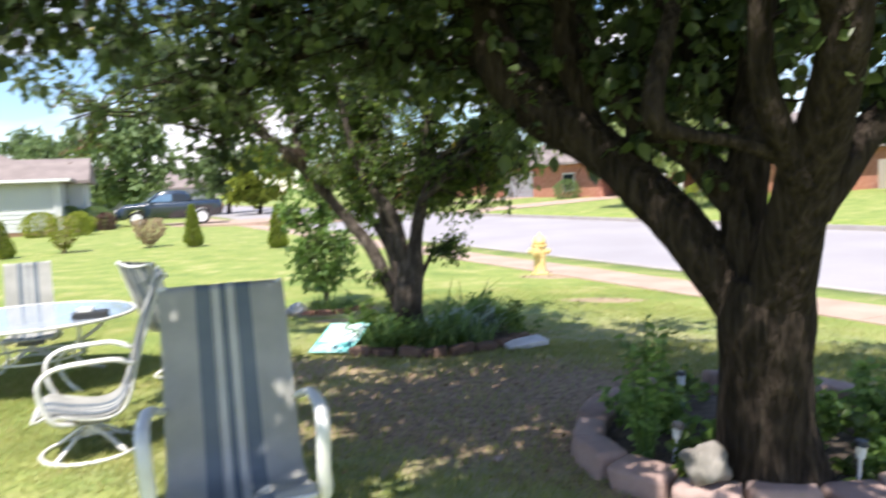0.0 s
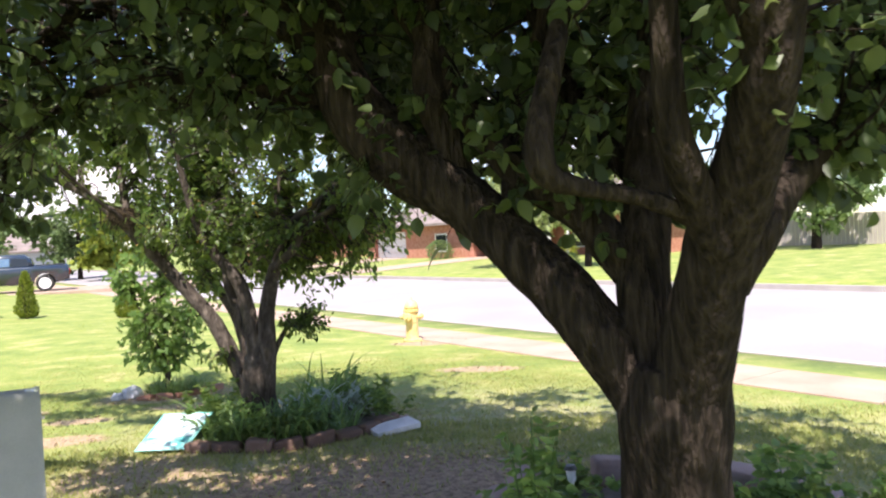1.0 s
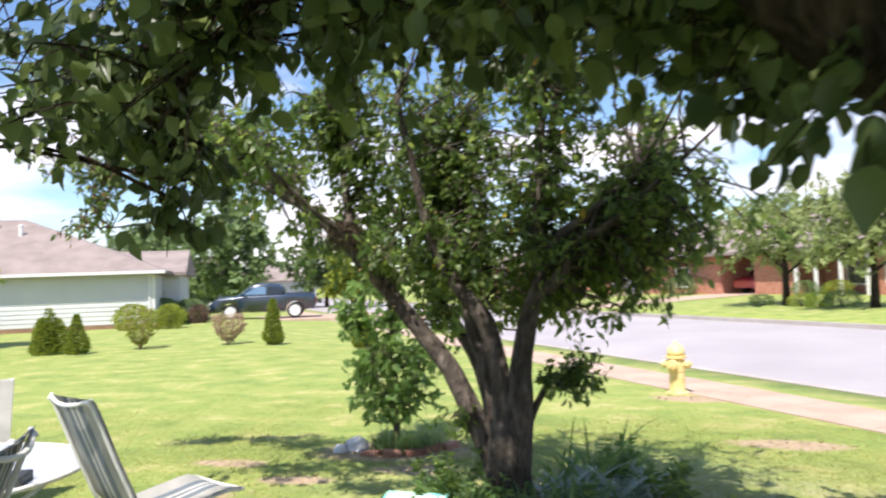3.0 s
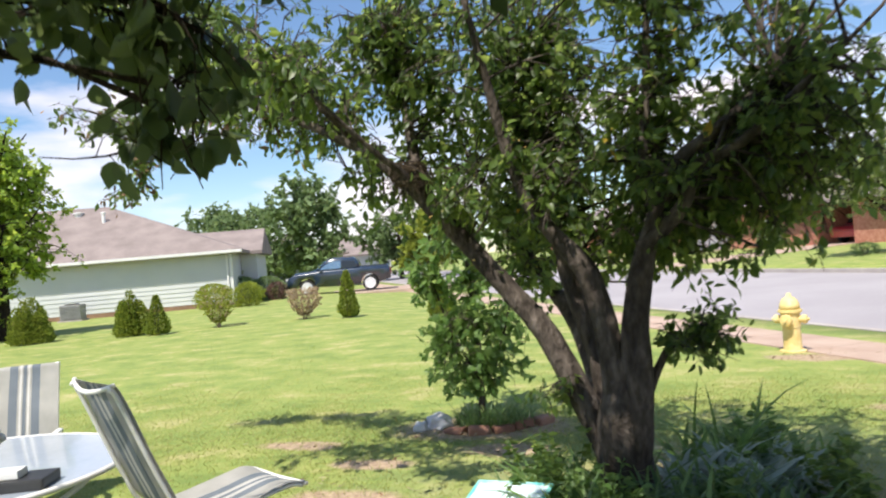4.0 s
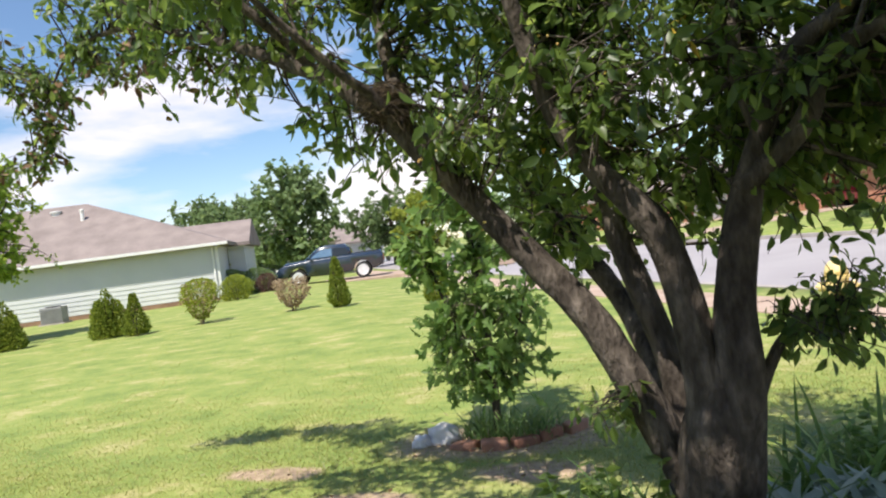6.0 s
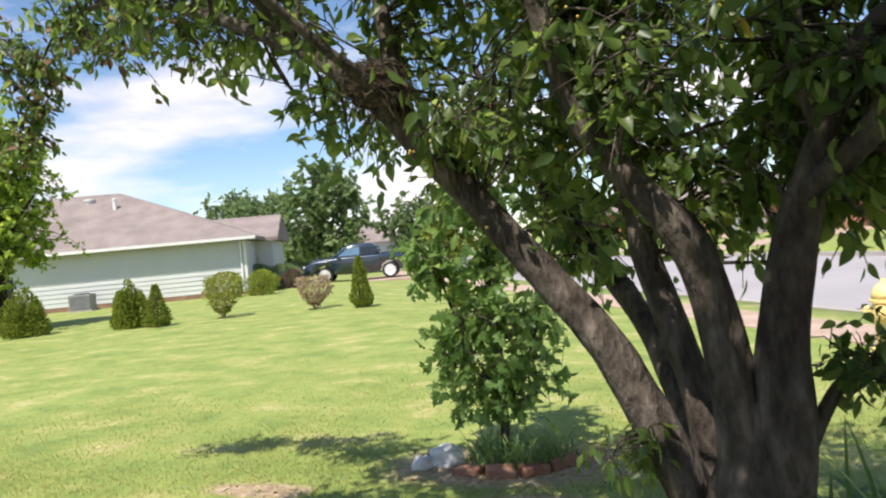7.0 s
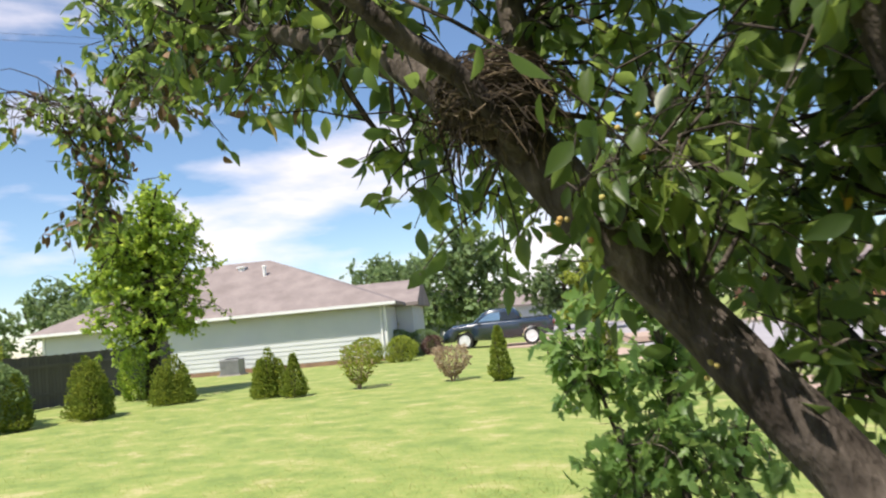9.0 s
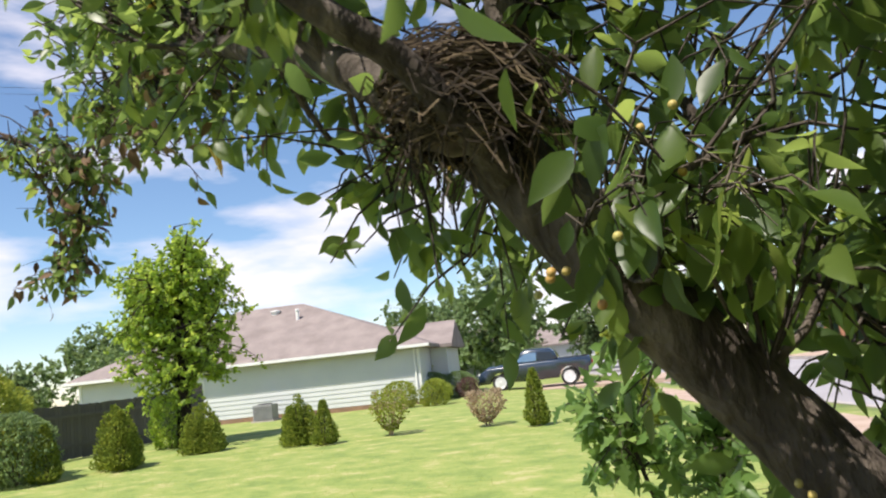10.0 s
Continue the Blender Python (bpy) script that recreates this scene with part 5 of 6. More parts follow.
bm = bmesh.new()
for q in ((-0.6, -0.03, -0.55, -0.52, 0.02, 0.55), (0.52, -0.03, -0.55, 0.6, 0.02, 0.55), (-0.52, -0.03, 0.47, 0.52, 0.02, 0.55), (-0.52, -0.03, -0.55, 0.52, 0.02, -0.47), (-0.52, -0.03, -0.03, 0.52, 0.02, 0.03)):
    box(bm, *q)
part("window_frame", bm, M_WHITE, wnd)
bm = bmesh.new()
box(bm, -0.52, -0.024, -0.47, 0.52, -0.016, 0.47)
part("pane", bm, M_GLASS, wnd)

ac = thing("condenser_unit", HM @ Matrix.Translation((6.6, -1.0, 0.0)), "grey air conditioner condenser beside the house wall", "air conditioner")
bm = bmesh.new()
box(bm, -0.42, -0.38, 0.08, 0.42, 0.38, 0.72, 0.03)
part("cabinet", bm, M_AC, ac)
for k in range(9):
    bm = bmesh.new()
    box(bm, -0.38, -0.4, 0.14 + k * 0.06, 0.38, -0.385, 0.17 + k * 0.06)
    part("louvre", bm, M_AC, ac)
bm = bmesh.new()
lathe(bm, [(0.3, 0.72), (0.3, 0.75), (0.27, 0.76)], 20)
part("fan_guard", bm, M_BLACK, ac)
bm = bmesh.new()
box(bm, -0.5, -0.46, -0.05, 0.5, 0.46, 0.08)
part("pad", bm, M_KERB, ac)


# ---- shrubs along the lawn ----
def shrub(name, x, y, h, r, kind, material, seed, label, extra=None, n=1.0):
    """A cone, ball or vase of small leafy sprigs on short stems."""
    ob = thing(name, Matrix.Translation((x, y, land(x, y))), label, "shrub")
    rng = np.random.default_rng(seed)
    m = int(2600 * n * max(0.35, h * r * 1.4) * (2.2 if kind in ("cone", "spires") else 1.4))
    t = rng.uniform(0, 1, m)
    a = rng.uniform(0, 2 * math.pi, m)
    if kind == "cone":
        t = t ** 1.3
        w = r * (1 - t) ** 0.8 * np.minimum(1, 0.55 + t * 4) + 0.02
    elif kind == "spires":
        tip = rng.integers(0, 13, m)
        ta, tr = rng.uniform(0, 6.28, 13), r * np.sqrt(rng.uniform(0, 0.62, 13))
        tr[0] = 0.0
        th = (1.0 - 0.5 * (tr / r) ** 1.2) * rng.uniform(0.86, 1.0, 13)
        t = t ** 1.2
        w = r * 0.52 * (1 - t) ** 0.62 * np.minimum(1, 0.72 + t * 3) + 0.015
    elif kind == "oval":
        w = r * np.sqrt(np.maximum(0.03, 1 - np.where(t > 0.3, (t - 0.3) / 0.72, (0.3 - t) / 0.4) ** 2)) * (1.06 - 0.3 * t)
    elif kind == "ball":
        w = r * np.sqrt(np.maximum(0.02, 1 - (2 * t - 0.9) ** 2 / 1.25))
    else:
        w = r * (0.25 + 0.95 * np.sin(np.minimum(1, t * 1.05) ** 0.9 * 2.2))
    lump = np.array([1 + 0.34 * noise.noise(Vector((math.cos(q) * 2 + seed, math.sin(q) * 2, z * 4))) for q, z in zip(a, t)])
    rr = w * lump * rng.uniform(0.4, 1.2, m) ** 0.5
    lo = 0.02 if kind in ("cone", "spires") else (0.0 if kind == "ball" else 0.12)
    c = np.stack([rr * np.cos(a), rr * np.sin(a), lo * h + t * h * (1 - lo)], 1)
    if kind == "spires":
        c[:, 0] += (tr * np.cos(ta))[tip]
        c[:, 1] += (tr * np.sin(ta))[tip]
        c[:, 2] *= th[tip]
    d = np.stack([np.cos(a), np.sin(a), np.full(m, 1.1 if kind in ("cone", "spires") else 0.5)], 1) + rng.normal(size=(m, 3)) * 0.55
    z = rng.uniform(0.05, 0.11, m) * (0.8 + 0.25 * h) * (0.68 if kind in ("cone", "spires") else 0.8)
    if extra:
        p = rng.uniform(size=m) < extra[1]
        leaf_mesh("dry_foliage", c[p], d[p], z[p], SMALL, extra[0], ob, seed + 3)
        c, d, z = c[~p], d[~p], z[~p]
    leaf_mesh("foliage", c, d, z, SMALL, material, ob, seed + 1)
    tw = []
    for k in range(7):
        b = rng.uniform(0, 6.28)
        e = np.array([r * 0.6 * math.cos(b), r * 0.6 * math.sin(b), h * 0.75])
        tw.append(tube([(0.03 * math.cos(b), 0.03 * math.sin(b), -0.03), e * 0.5 + np.array([0, 0, 0.08 * h]), e], [0.018, 0.012, 0.005], 5, cap=False))
    v, f = joined(tw)
    tagged(raw("stem_work", v, f, M_TAN if kind == "vase" else M_BARK2, ob), kind="stuff")
    return ob


M_CONI = mat("conifer_green", [(0.06, 0.1, 0.018), (0.125, 0.175, 0.028), (0.23, 0.28, 0.046)], 0.9, 3, 0, 30, island=0.6, trans=0.35, spec=0.1)
M_YELG = mat("shrub_lime", [(0.12, 0.16, 0.025), (0.19, 0.24, 0.04), (0.28, 0.32, 0.06)], 0.85, 3, 0, 30, island=0.6, trans=0.3, spec=0.15)
M_TAN = mat("shrub_dry_tan", [(0.2, 0.15, 0.09), (0.32, 0.245, 0.155), (0.44, 0.35, 0.235)], 0.85, 3, 0, 30, island=0.7, trans=0.2)
M_RED = mat("shrub_dark_red", [(0.07, 0.035, 0.03), (0.12, 0.06, 0.05), (0.18, 0.1, 0.08)], 0.8, 3, 0, 30, island=0.7)
shrub("conifer_shrub", -7.92, 22.28, 1.22, 0.25, "cone", M_CONI, 71, "narrow pointed conifer shrub alone on the lawn", n=1.3)
shrub("conifer_shrub", -5.3, 21.8, 1.2, 0.27, "cone", M_CONI, 72, "pointed conifer shrub beyond the young tree", n=1.3)
shrub("dry_shrub", -9.51, 22.91, 0.85, 0.33, "vase", M_TAN, 73, "thin dried-out tan shrub on the lawn", n=1.3)
shrub("dry_shrub", -11.67, 22.01, 1.08, 0.34, "vase", M_YELG, 74, "half-dry vase-shaped shrub with tan twigs", (M_TAN, 0.2), 0.9)
shrub("lime_shrub", -18.0, 31.6, 1.05, 0.7, "ball", M_YELG, 75, "rounded lime-green shrub near the house")
shrub("lime_shrub", -16.5, 31.9, 1.0, 0.6, "ball", M_YELG, 76, "rounded yellow-green shrub near the house corner")
shrub("dark_shrub", -17.45, 36.2, 0.85, 0.45, "ball", M_RED, 78, "dark reddish rounded shrub by the driveway")
shrub("conifer_shrub", -13.69, 21.02, 1.27, 0.5, "spires", M_CONI, 79, "broad rounded conifer shrub on the lawn", n=1.3)
shrub("conifer_shrub", -12.75, 20.85, 1.02, 0.29, "cone", M_CONI, 80, "small pointed conifer beside a broad one", n=1.2)
shrub("conifer_shrub", -16.39, 20.38, 1.35, 0.52, "spires", M_CONI, 81, "broad bushy conifer shrub near the young shade tree", n=1.3)
shrub("conifer_shrub", -16.5, 18.0, 1.6, 0.5, "spires", M_CONI, 82, "tall bushy conifer shrub before the fence", n=1.3)
shrub("conifer_shrub", -15.95, 17.75, 1.3, 0.34, "cone", M_CONI, 83, "pointed conifer standing against a taller one", n=1.2)
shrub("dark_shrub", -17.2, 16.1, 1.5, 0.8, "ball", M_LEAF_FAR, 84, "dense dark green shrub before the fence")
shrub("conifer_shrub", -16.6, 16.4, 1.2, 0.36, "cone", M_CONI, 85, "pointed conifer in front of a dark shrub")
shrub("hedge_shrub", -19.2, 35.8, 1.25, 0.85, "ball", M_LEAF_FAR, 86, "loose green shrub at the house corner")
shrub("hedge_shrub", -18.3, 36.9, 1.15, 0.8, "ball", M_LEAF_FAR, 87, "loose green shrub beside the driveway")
shrub("pale_shrub", -20.0, 37.4, 2.0, 0.7, "ball", M_YELG, 89, "loose pale green shrub behind the house corner", n=0.6)
shrub("pale_shrub", -18.6, 15.9, 2.6, 1.1, "ball", M_YELG, 88, "tall feathery pale green shrub by the fence", n=0.7)


def round_tree(name, x, y, h, trunk_h, r, material, seed, label, clumps=190, leaf=0.28, per=26, squash=1.0, shape=BROAD, cone=0.0):
    """A trunk with rising limbs, and clumps of leaves filling an uneven crown."""
    z0 = land(x, y)
    ob = thing(name, Matrix(), label, "tree")
    rng = random.Random(seed)
    limbs = {"trunk": [(x, y, z0 - 0.1, 0.035 * h), (x + 0.03, y, z0 + trunk_h, 0.026 * h), (x, y + 0.05, z0 + h * 0.6, 0.014 * h), (x, y, z0 + h * 0.93, 0.004 * h)]}
    for k in range(7):
        a = k * 2.4 + rng.uniform(-0.3, 0.3)
        zz = z0 + trunk_h + (h - trunk_h) * k / 12
        e = 0.8 * r
        limbs["limb%d" % k] = [(x, y, zz, 0.012 * h), (x + 0.5 * e * math.cos(a), y + 0.5 * e * math.sin(a), zz + 0.18 * h, 0.007 * h), (x + e * math.cos(a), y + e * math.sin(a), zz + 0.3 * h, 0.002 * h)]
    sk = tree_limbs(limbs, ob, M_BARK1, 0.05, 10, z0 + trunk_h)
    mid = z0 + trunk_h + (h - trunk_h) * (0.48 - 0.08 * cone)
    blobs = []
    for k in range(16):
        v = Vector((rng.gauss(0, 1), rng.gauss(0, 1), rng.gauss(0, 1))).normalized()
        up = v.z * 0.42 * (h - trunk_h)
        wid = r * 0.55 * (1 - cone * v.z)
        blobs.append(((x + v.x * wid, y + v.y * wid, mid + up), (r * 0.55 * (1 - 0.45 * cone * v.z), r * 0.55 * (1 - 0.45 * cone * v.z), (h - trunk_h) * 0.22 * squash), clumps // 16))
    foliage("crown", blobs, sk, ob, seed, per, leaf, shape, material, M_BARK1, droop=0.3, reach=0.12 * r + 0.12, twig_r=0.01)
    return ob


round_tree("ornamental_pear", -18.9, 21.9, 7.0, 1.75, 2.0, M_PEAR, 101, "upright bright green young shade tree before the white house", 560, 0.14, 36, shape=BROAD, cone=0.6)
shrub("leafy_shrub", -19.3, 21.7, 1.5, 0.5, "ball", M_PEAR, 90, "dense green shrub at the foot of a young tree")
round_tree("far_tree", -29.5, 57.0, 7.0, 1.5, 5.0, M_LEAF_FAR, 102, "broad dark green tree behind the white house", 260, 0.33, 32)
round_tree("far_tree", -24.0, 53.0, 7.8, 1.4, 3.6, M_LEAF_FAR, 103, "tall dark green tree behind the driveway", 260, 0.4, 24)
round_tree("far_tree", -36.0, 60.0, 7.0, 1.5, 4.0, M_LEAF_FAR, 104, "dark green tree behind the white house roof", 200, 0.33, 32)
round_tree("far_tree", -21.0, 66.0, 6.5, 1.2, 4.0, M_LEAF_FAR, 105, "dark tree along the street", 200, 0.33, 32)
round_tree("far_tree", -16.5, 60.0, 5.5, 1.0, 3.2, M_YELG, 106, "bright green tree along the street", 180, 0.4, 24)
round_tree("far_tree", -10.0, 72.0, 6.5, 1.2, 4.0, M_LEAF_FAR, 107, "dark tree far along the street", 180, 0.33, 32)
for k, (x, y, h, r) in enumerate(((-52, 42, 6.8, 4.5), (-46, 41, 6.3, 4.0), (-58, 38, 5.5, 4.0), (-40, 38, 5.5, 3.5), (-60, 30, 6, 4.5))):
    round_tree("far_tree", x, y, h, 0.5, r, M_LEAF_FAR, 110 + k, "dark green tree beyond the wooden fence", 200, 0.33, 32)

# ---- wooden fence ----
fence = thing("wooden_fence", Matrix(), "weathered dark grey vertical-board wooden fence", "fence")
fa, fb = Vector((-20.2, 14.6, 0)), Vector((-23.9, 27.0, 0))
n = int((fb - fa).length / 0.15)
bm = bmesh.new()
box(bm, -0.07, -0.011, 0, 0.07, 0.011, 1.55, 0.004)
BOARD = part("board", bm, M_FENCE, fence)
turn = math.atan2((fb - fa).y, (fb - fa).x)
rng = random.Random(8)
for i in range(n):
    o = BOARD if i == 0 else new("board", BOARD.data)
    o.parent = fence
    p = fa + (fb - fa) * (i / n)
    o.matrix_local = Matrix.Translation((p.x, p.y, land(p.x, p.y) + 0.02 + rng.uniform(-0.02, 0.015))) @ Matrix.Rotation(turn, 4, "Z")
for z in (0.35, 1.2):
    bm = bmesh.new()
    box(bm, 0, -0.06, z, (fb - fa).length, -0.015, z + 0.09)
    o = part("rail", bm, M_FENCE, fence)
    o.matrix_local = Matrix.Translation(fa) @ Matrix.Rotation(turn, 4, "Z")


# ---- pickup and driveways ----
def pickup(m, label):
    """A crew-cab pickup; it heads along its own +x."""
    ob = thing("pickup_truck", m, label, "truck")
    lower = [(-2.68, 0.55), (-2.7, 0.98), (-2.62, 1.12), (-0.95, 1.12), (0.95, 1.12), (1.1, 1.1), (2.2, 1.03), (2.5, 0.95), (2.66, 0.78), (2.66, 0.45), (2.5, 0.38)]
    arches = [(1.62, 0.4), (-1.63, 0.4)]

    def outline():
        pts = list(lower)
        for cx, cz in arches:
            pts += [(cx + 0.47 * math.cos(t), cz + 0.47 * math.sin(t)) for t in [math.pi * k / 10 for k in range(11)]]
            if cx > 0:
                pts.append((0.5, 0.36))
        pts.append((-2.3, 0.45))
        return pts

    def slab_body(name, rows, material, label=""):
        """Loft of one side outline over several widths, rounded at the shoulders."""
        bm = bmesh.new()
        rings = [[bm.verts.new(p) for p in row] for row in rows]
        m = len(rings[0])
        bm.faces.new(rings[0][::-1]), bm.faces.new(rings[-1])
        for a, b in zip(rings, rings[1:]):
            for k in range(m):
                q = (k + 1) % m
                bm.faces.new((a[k], a[q], b[q], b[k]))
        bmesh.ops.recalc_face_normals(bm, faces=bm.faces)
        bmesh.ops.triangulate(bm, faces=[f for f in bm.faces if len(f.verts) > 4])
        return part(name, bm, material, ob, label, True)

    pts = outline()
    shape = ((-0.95, 0.0), (-0.93, 0.05), (-0.86, 0.11), (-0.7, 0.16), (0.7, 0.16), (0.86, 0.11), (0.93, 0.05), (0.95, 0.0))
    slab_body("body", [[(x * (1 - 0.05 * (up > 0.1) * (x > 2.2)), y, z + (up if z > 1.0 else 0.3 * up * (z > 0.9))) for x, z in pts] for y, up in shape], M_PAINT, "dark slate-blue painted body")
    cab = [(-1.2, 1.2), (-1.05, 1.6), (-0.8, 1.74), (0.2, 1.77), (0.5, 1.71), (1.22, 1.14)]
    wide = ((-1.0, 0.0), (-0.94, 0.04), (-0.8, 0.07), (0.8, 0.07), (0.94, 0.04), (1.0, 0.0))
    slab_body("cab", [[(x, f * (0.87 - 0.3 * max(0, z - 1.14)), z + (up if z > 1.65 else 0)) for x, z in cab] for f, up in wide], M_PAINT)
    for side in (-1, 1):
        for quad in (((-0.98, 1.27), (-0.88, 1.6), (-0.24, 1.66), (-0.24, 1.27)), ((-0.16, 1.27), (-0.16, 1.66), (0.36, 1.64), (0.95, 1.27))):
            bm = bmesh.new()
            vs = [bm.verts.new((x, side * (0.874 - 0.3 * max(0, z - 1.14)), z)) for x, z in quad]
            bm.faces.new(vs if side > 0 else vs[::-1])
            r = bmesh.ops.extrude_face_region(bm, geom=bm.faces[:])
            bmesh.ops.translate(bm, vec=(0, side * 0.006, 0), verts=[v for v in r["geom"] if isinstance(v, bmesh.types.BMVert)])
            part("side_window", bm, M_SCREEN if quad[0][0] > -0.6 else M_GLASS, ob, "tinted side glass, the front pane coloured like reflected sky")
        bm = bmesh.new()
        box(bm, 2.45, side * 0.7 - 0.18, 0.78, 2.67, side * 0.7 + 0.18, 0.93, 0.03)
        part("headlight", bm, M_WHITE, ob, "clear headlight")
        bm = bmesh.new()
        box(bm, 0.78, side * 0.97 - 0.08, 1.12, 0.92, side * 0.97 + 0.08, 1.28, 0.03)
        part("mirror", bm, M_PAINT, ob)
        bm = bmesh.new()
        box(bm, -2.72, side * 0.8 - 0.08, 0.75, -2.66, side * 0.8 + 0.08, 1.05, 0.01)
        part("tail_light", bm, mat("lamp_red", [(0.3, 0.02, 0.02), (0.4, 0.03, 0.03)], 0.3, 3, 0), ob, "red tail light")
    bm = bmesh.new()
    vs = [bm.verts.new(p) for p in ((0.58, -0.66, 1.7), (0.58, 0.66, 1.7), (1.2, 0.78, 1.22), (1.2, -0.78, 1.22))]
    bm.faces.new(vs[::-1])
    r = bmesh.ops.extrude_face_region(bm, geom=bm.faces[:])
    bmesh.ops.translate(bm, vec=(0.02, 0, 0.015), verts=[v for v in r["geom"] if isinstance(v, bmesh.types.BMVert)])
    part("windscreen", bm, M_SCREEN, ob, "windscreen coloured like reflected sky")
    bm = bmesh.new()
    box(bm, 2.6, -0.55, 0.55, 2.68, 0.55, 0.92, 0.02)
    part("grille", bm, M_BLACK, ob)
    bm = bmesh.new()
    box(bm, 2.5, -0.9, 0.38, 2.74, 0.9, 0.55, 0.04)
    part("bumper", bm, M_BLACK, ob)
    bm = bmesh.new()
    box(bm, -2.55, -0.74, 1.26, -1.25, 0.74, 1.31, 0.01)
    part("bed_cover", bm, M_BLACK, ob, "black bed cover")
    for cx in (1.62, -1.63):
        for side in (-1, 1):
            wm = Matrix.Translation((cx, side * 0.82, 0.4)) @ Matrix.Rotation(radians(90), 4, "X")
            wh = part("wheel", lathe(bmesh.new(), [(0.26, -0.12), (0.38, -0.125), (0.4, -0.09), (0.4, 0.09), (0.38, 0.125), (0.26, 0.12)], 28, wm), M_TYRE, ob, "black tyre")
            bm = lathe(bmesh.new(), [(0.28, 0.1), (0.28, 0.132), (0.24, 0.138), (0.22, 0.124), (0.08, 0.124), (0.06, 0.138)] if side < 0 else [(0.06, -0.138), (0.08, -0.124), (0.22, -0.124), (0.24, -0.138), (0.28, -0.132), (0.28, -0.1)], 24, wm)
            part("rim", bm, M_CHROME, wh, "bright alloy rim")
    return ob


TX, TY = -15.75, 40.0
pickup(pose(TX, TY, land(TX, TY) + 0.03, 0, 0, 198), "dark slate-blue crew-cab pickup parked on a driveway")
bm = bmesh.new()
box(bm, -9, -2.6, -0.2, 8.0, 2.6, 0.03)
drive = tagged(part("driveway", bm, M_WALK), "pale concrete driveway beside the white house", "driveway", kind="structure")
drive.matrix_world = pose(TX, TY, land(TX, TY) - 0.01, 0, 0, 198)


# ---- houses across and along the street ----
def street_house(s, u0, u1, label, roof_h=2.3, wall=2.1, depth=9.0, brick=M_BRICK, z=None):
    a = su(s, u0)
    m = Matrix.Translation((a.x, a.y, a.z if z is None else z)) @ Matrix(((SU.x, SN.x, 0, 0), (SU.y, SN.y, 0, 0), (0, 0, 1, 0), (0, 0, 0, 1)))
    ob = thing("brick_house", m, label, "house")
    return ob, u1 - u0


red, RL = street_house(30.0, 23.6, 49.6, "low red-brick ranch house with a tan roof across the street")
for x0, x1, y0 in ((0.0, 3.4, 0.0), (3.4, 7.6, 1.6), (7.6, 10.6, 0.0), (13.2, 20.7, 0.0), (24.9, 26.0, 0.0)):
    bm = bmesh.new()
    box(bm, x0, y0, -0.4, x1, 9, 2.15)
    part("brick_wall", bm, M_BRICK, red, "red brick wall")
# Black colour stands in for the shade inside the carport.
bm = bmesh.new()
box(bm, 10.6, 7.0, -0.4, 13.2, 9, 2.15)
part("carport_back", bm, M_BLACK, red, "back wall of the carport, blackened for the deep shade")
bm = bmesh.new()
box(bm, 20.7, 0.35, -0.4, 24.9, 9, 2.15)
part("garage_wall", bm, M_BRICK, red)
gd = new("garage_door")
gd.parent = red
tagged(gd, "white panelled garage door")
for k in range(4):
    bm = bmesh.new()
    box(bm, 20.75, 0.26, -0.1 + k * 0.5, 24.85, 0.34, 0.385 + k * 0.5, 0.02)
    part("door_panel", bm, M_WHITE, gd)
bm = bmesh.new()
hip_roof(bm, -0.6, RL + 0.6, -0.6, 9.8, 2.15, 4.5, RL - 4.5, 4.6, 4.6)
part("roof", bm, M_ROOF, red, "tan asphalt shingles")
for x in (3.5, 4.9, 6.3, 7.5):
    bm = bmesh.new()
    box(bm, x - 0.07, -0.35, -0.3, x + 0.07, -0.21, 2.15, 0.01)
    part("porch_post", bm, M_WHITE, red, "white porch post")
for x in (5.6, 2.2, 16.5):
    w = new("window")
    w.parent = red
    y0 = 1.6 if x == 5.6 else 0.0
    bm = bmesh.new()
    for q in ((-0.65, -0.04, 0.4, -0.57, 0.0, 1.6), (0.57, -0.04, 0.4, 0.65, 0.0, 1.6), (-0.57, -0.04, 1.52, 0.57, 0.0, 1.6), (-0.57, -0.04, 0.4, 0.57, 0.0, 0.48)):
        box(bm, *q)
    part("window_frame", bm, M_WHITE, w)
    bm = bmesh.new()
    box(bm, -0.57, -0.02, 0.48, 0.57, -0.01, 1.52)
    part("pane", bm, M_GLASS, w)
    w.location = (x, y0 - 0.003, 0)

M_REDCAR = mat("car_red", [(0.3, 0.015, 0.03), (0.36, 0.02, 0.04)], 0.3, 2, 0, 40, coat=0.6)
cp = su(32.5, 35.4)
car = thing("parked_car", Matrix.Translation(cp) @ Matrix.Rotation(math.atan2(-SN.y, -SN.x), 4, "Z"), "red car parked in the dark carport", "car")
bm = bmesh.new()
prof = [(2.1, 0.3), (2.15, 0.65), (1.9, 0.85), (1.1, 0.95), (0.6, 1.42), (-1.0, 1.45), (-1.7, 1.0), (-2.1, 0.95), (-2.15, 0.35)]
A = [bm.verts.new((x, -0.85 + 0.2 * max(0, z - 0.9), z)) for x, z in prof]
B = [bm.verts.new((x, 0.85 - 0.2 * max(0, z - 0.9), z)) for x, z in prof]
bm.faces.new(A), bm.faces.new(B[::-1])
for k in range(len(prof)):
    q = (k + 1) % len(prof)
    bm.faces.new((A[q], A[k], B[k], B[q]))
bmesh.ops.recalc_face_normals(bm, faces=bm.faces)
bmesh.ops.bevel(bm, geom=bm.edges[:], offset=0.05, segments=2, affect="EDGES")
part("body", bm, M_REDCAR, car, "red painted body")
bm = bmesh.new()
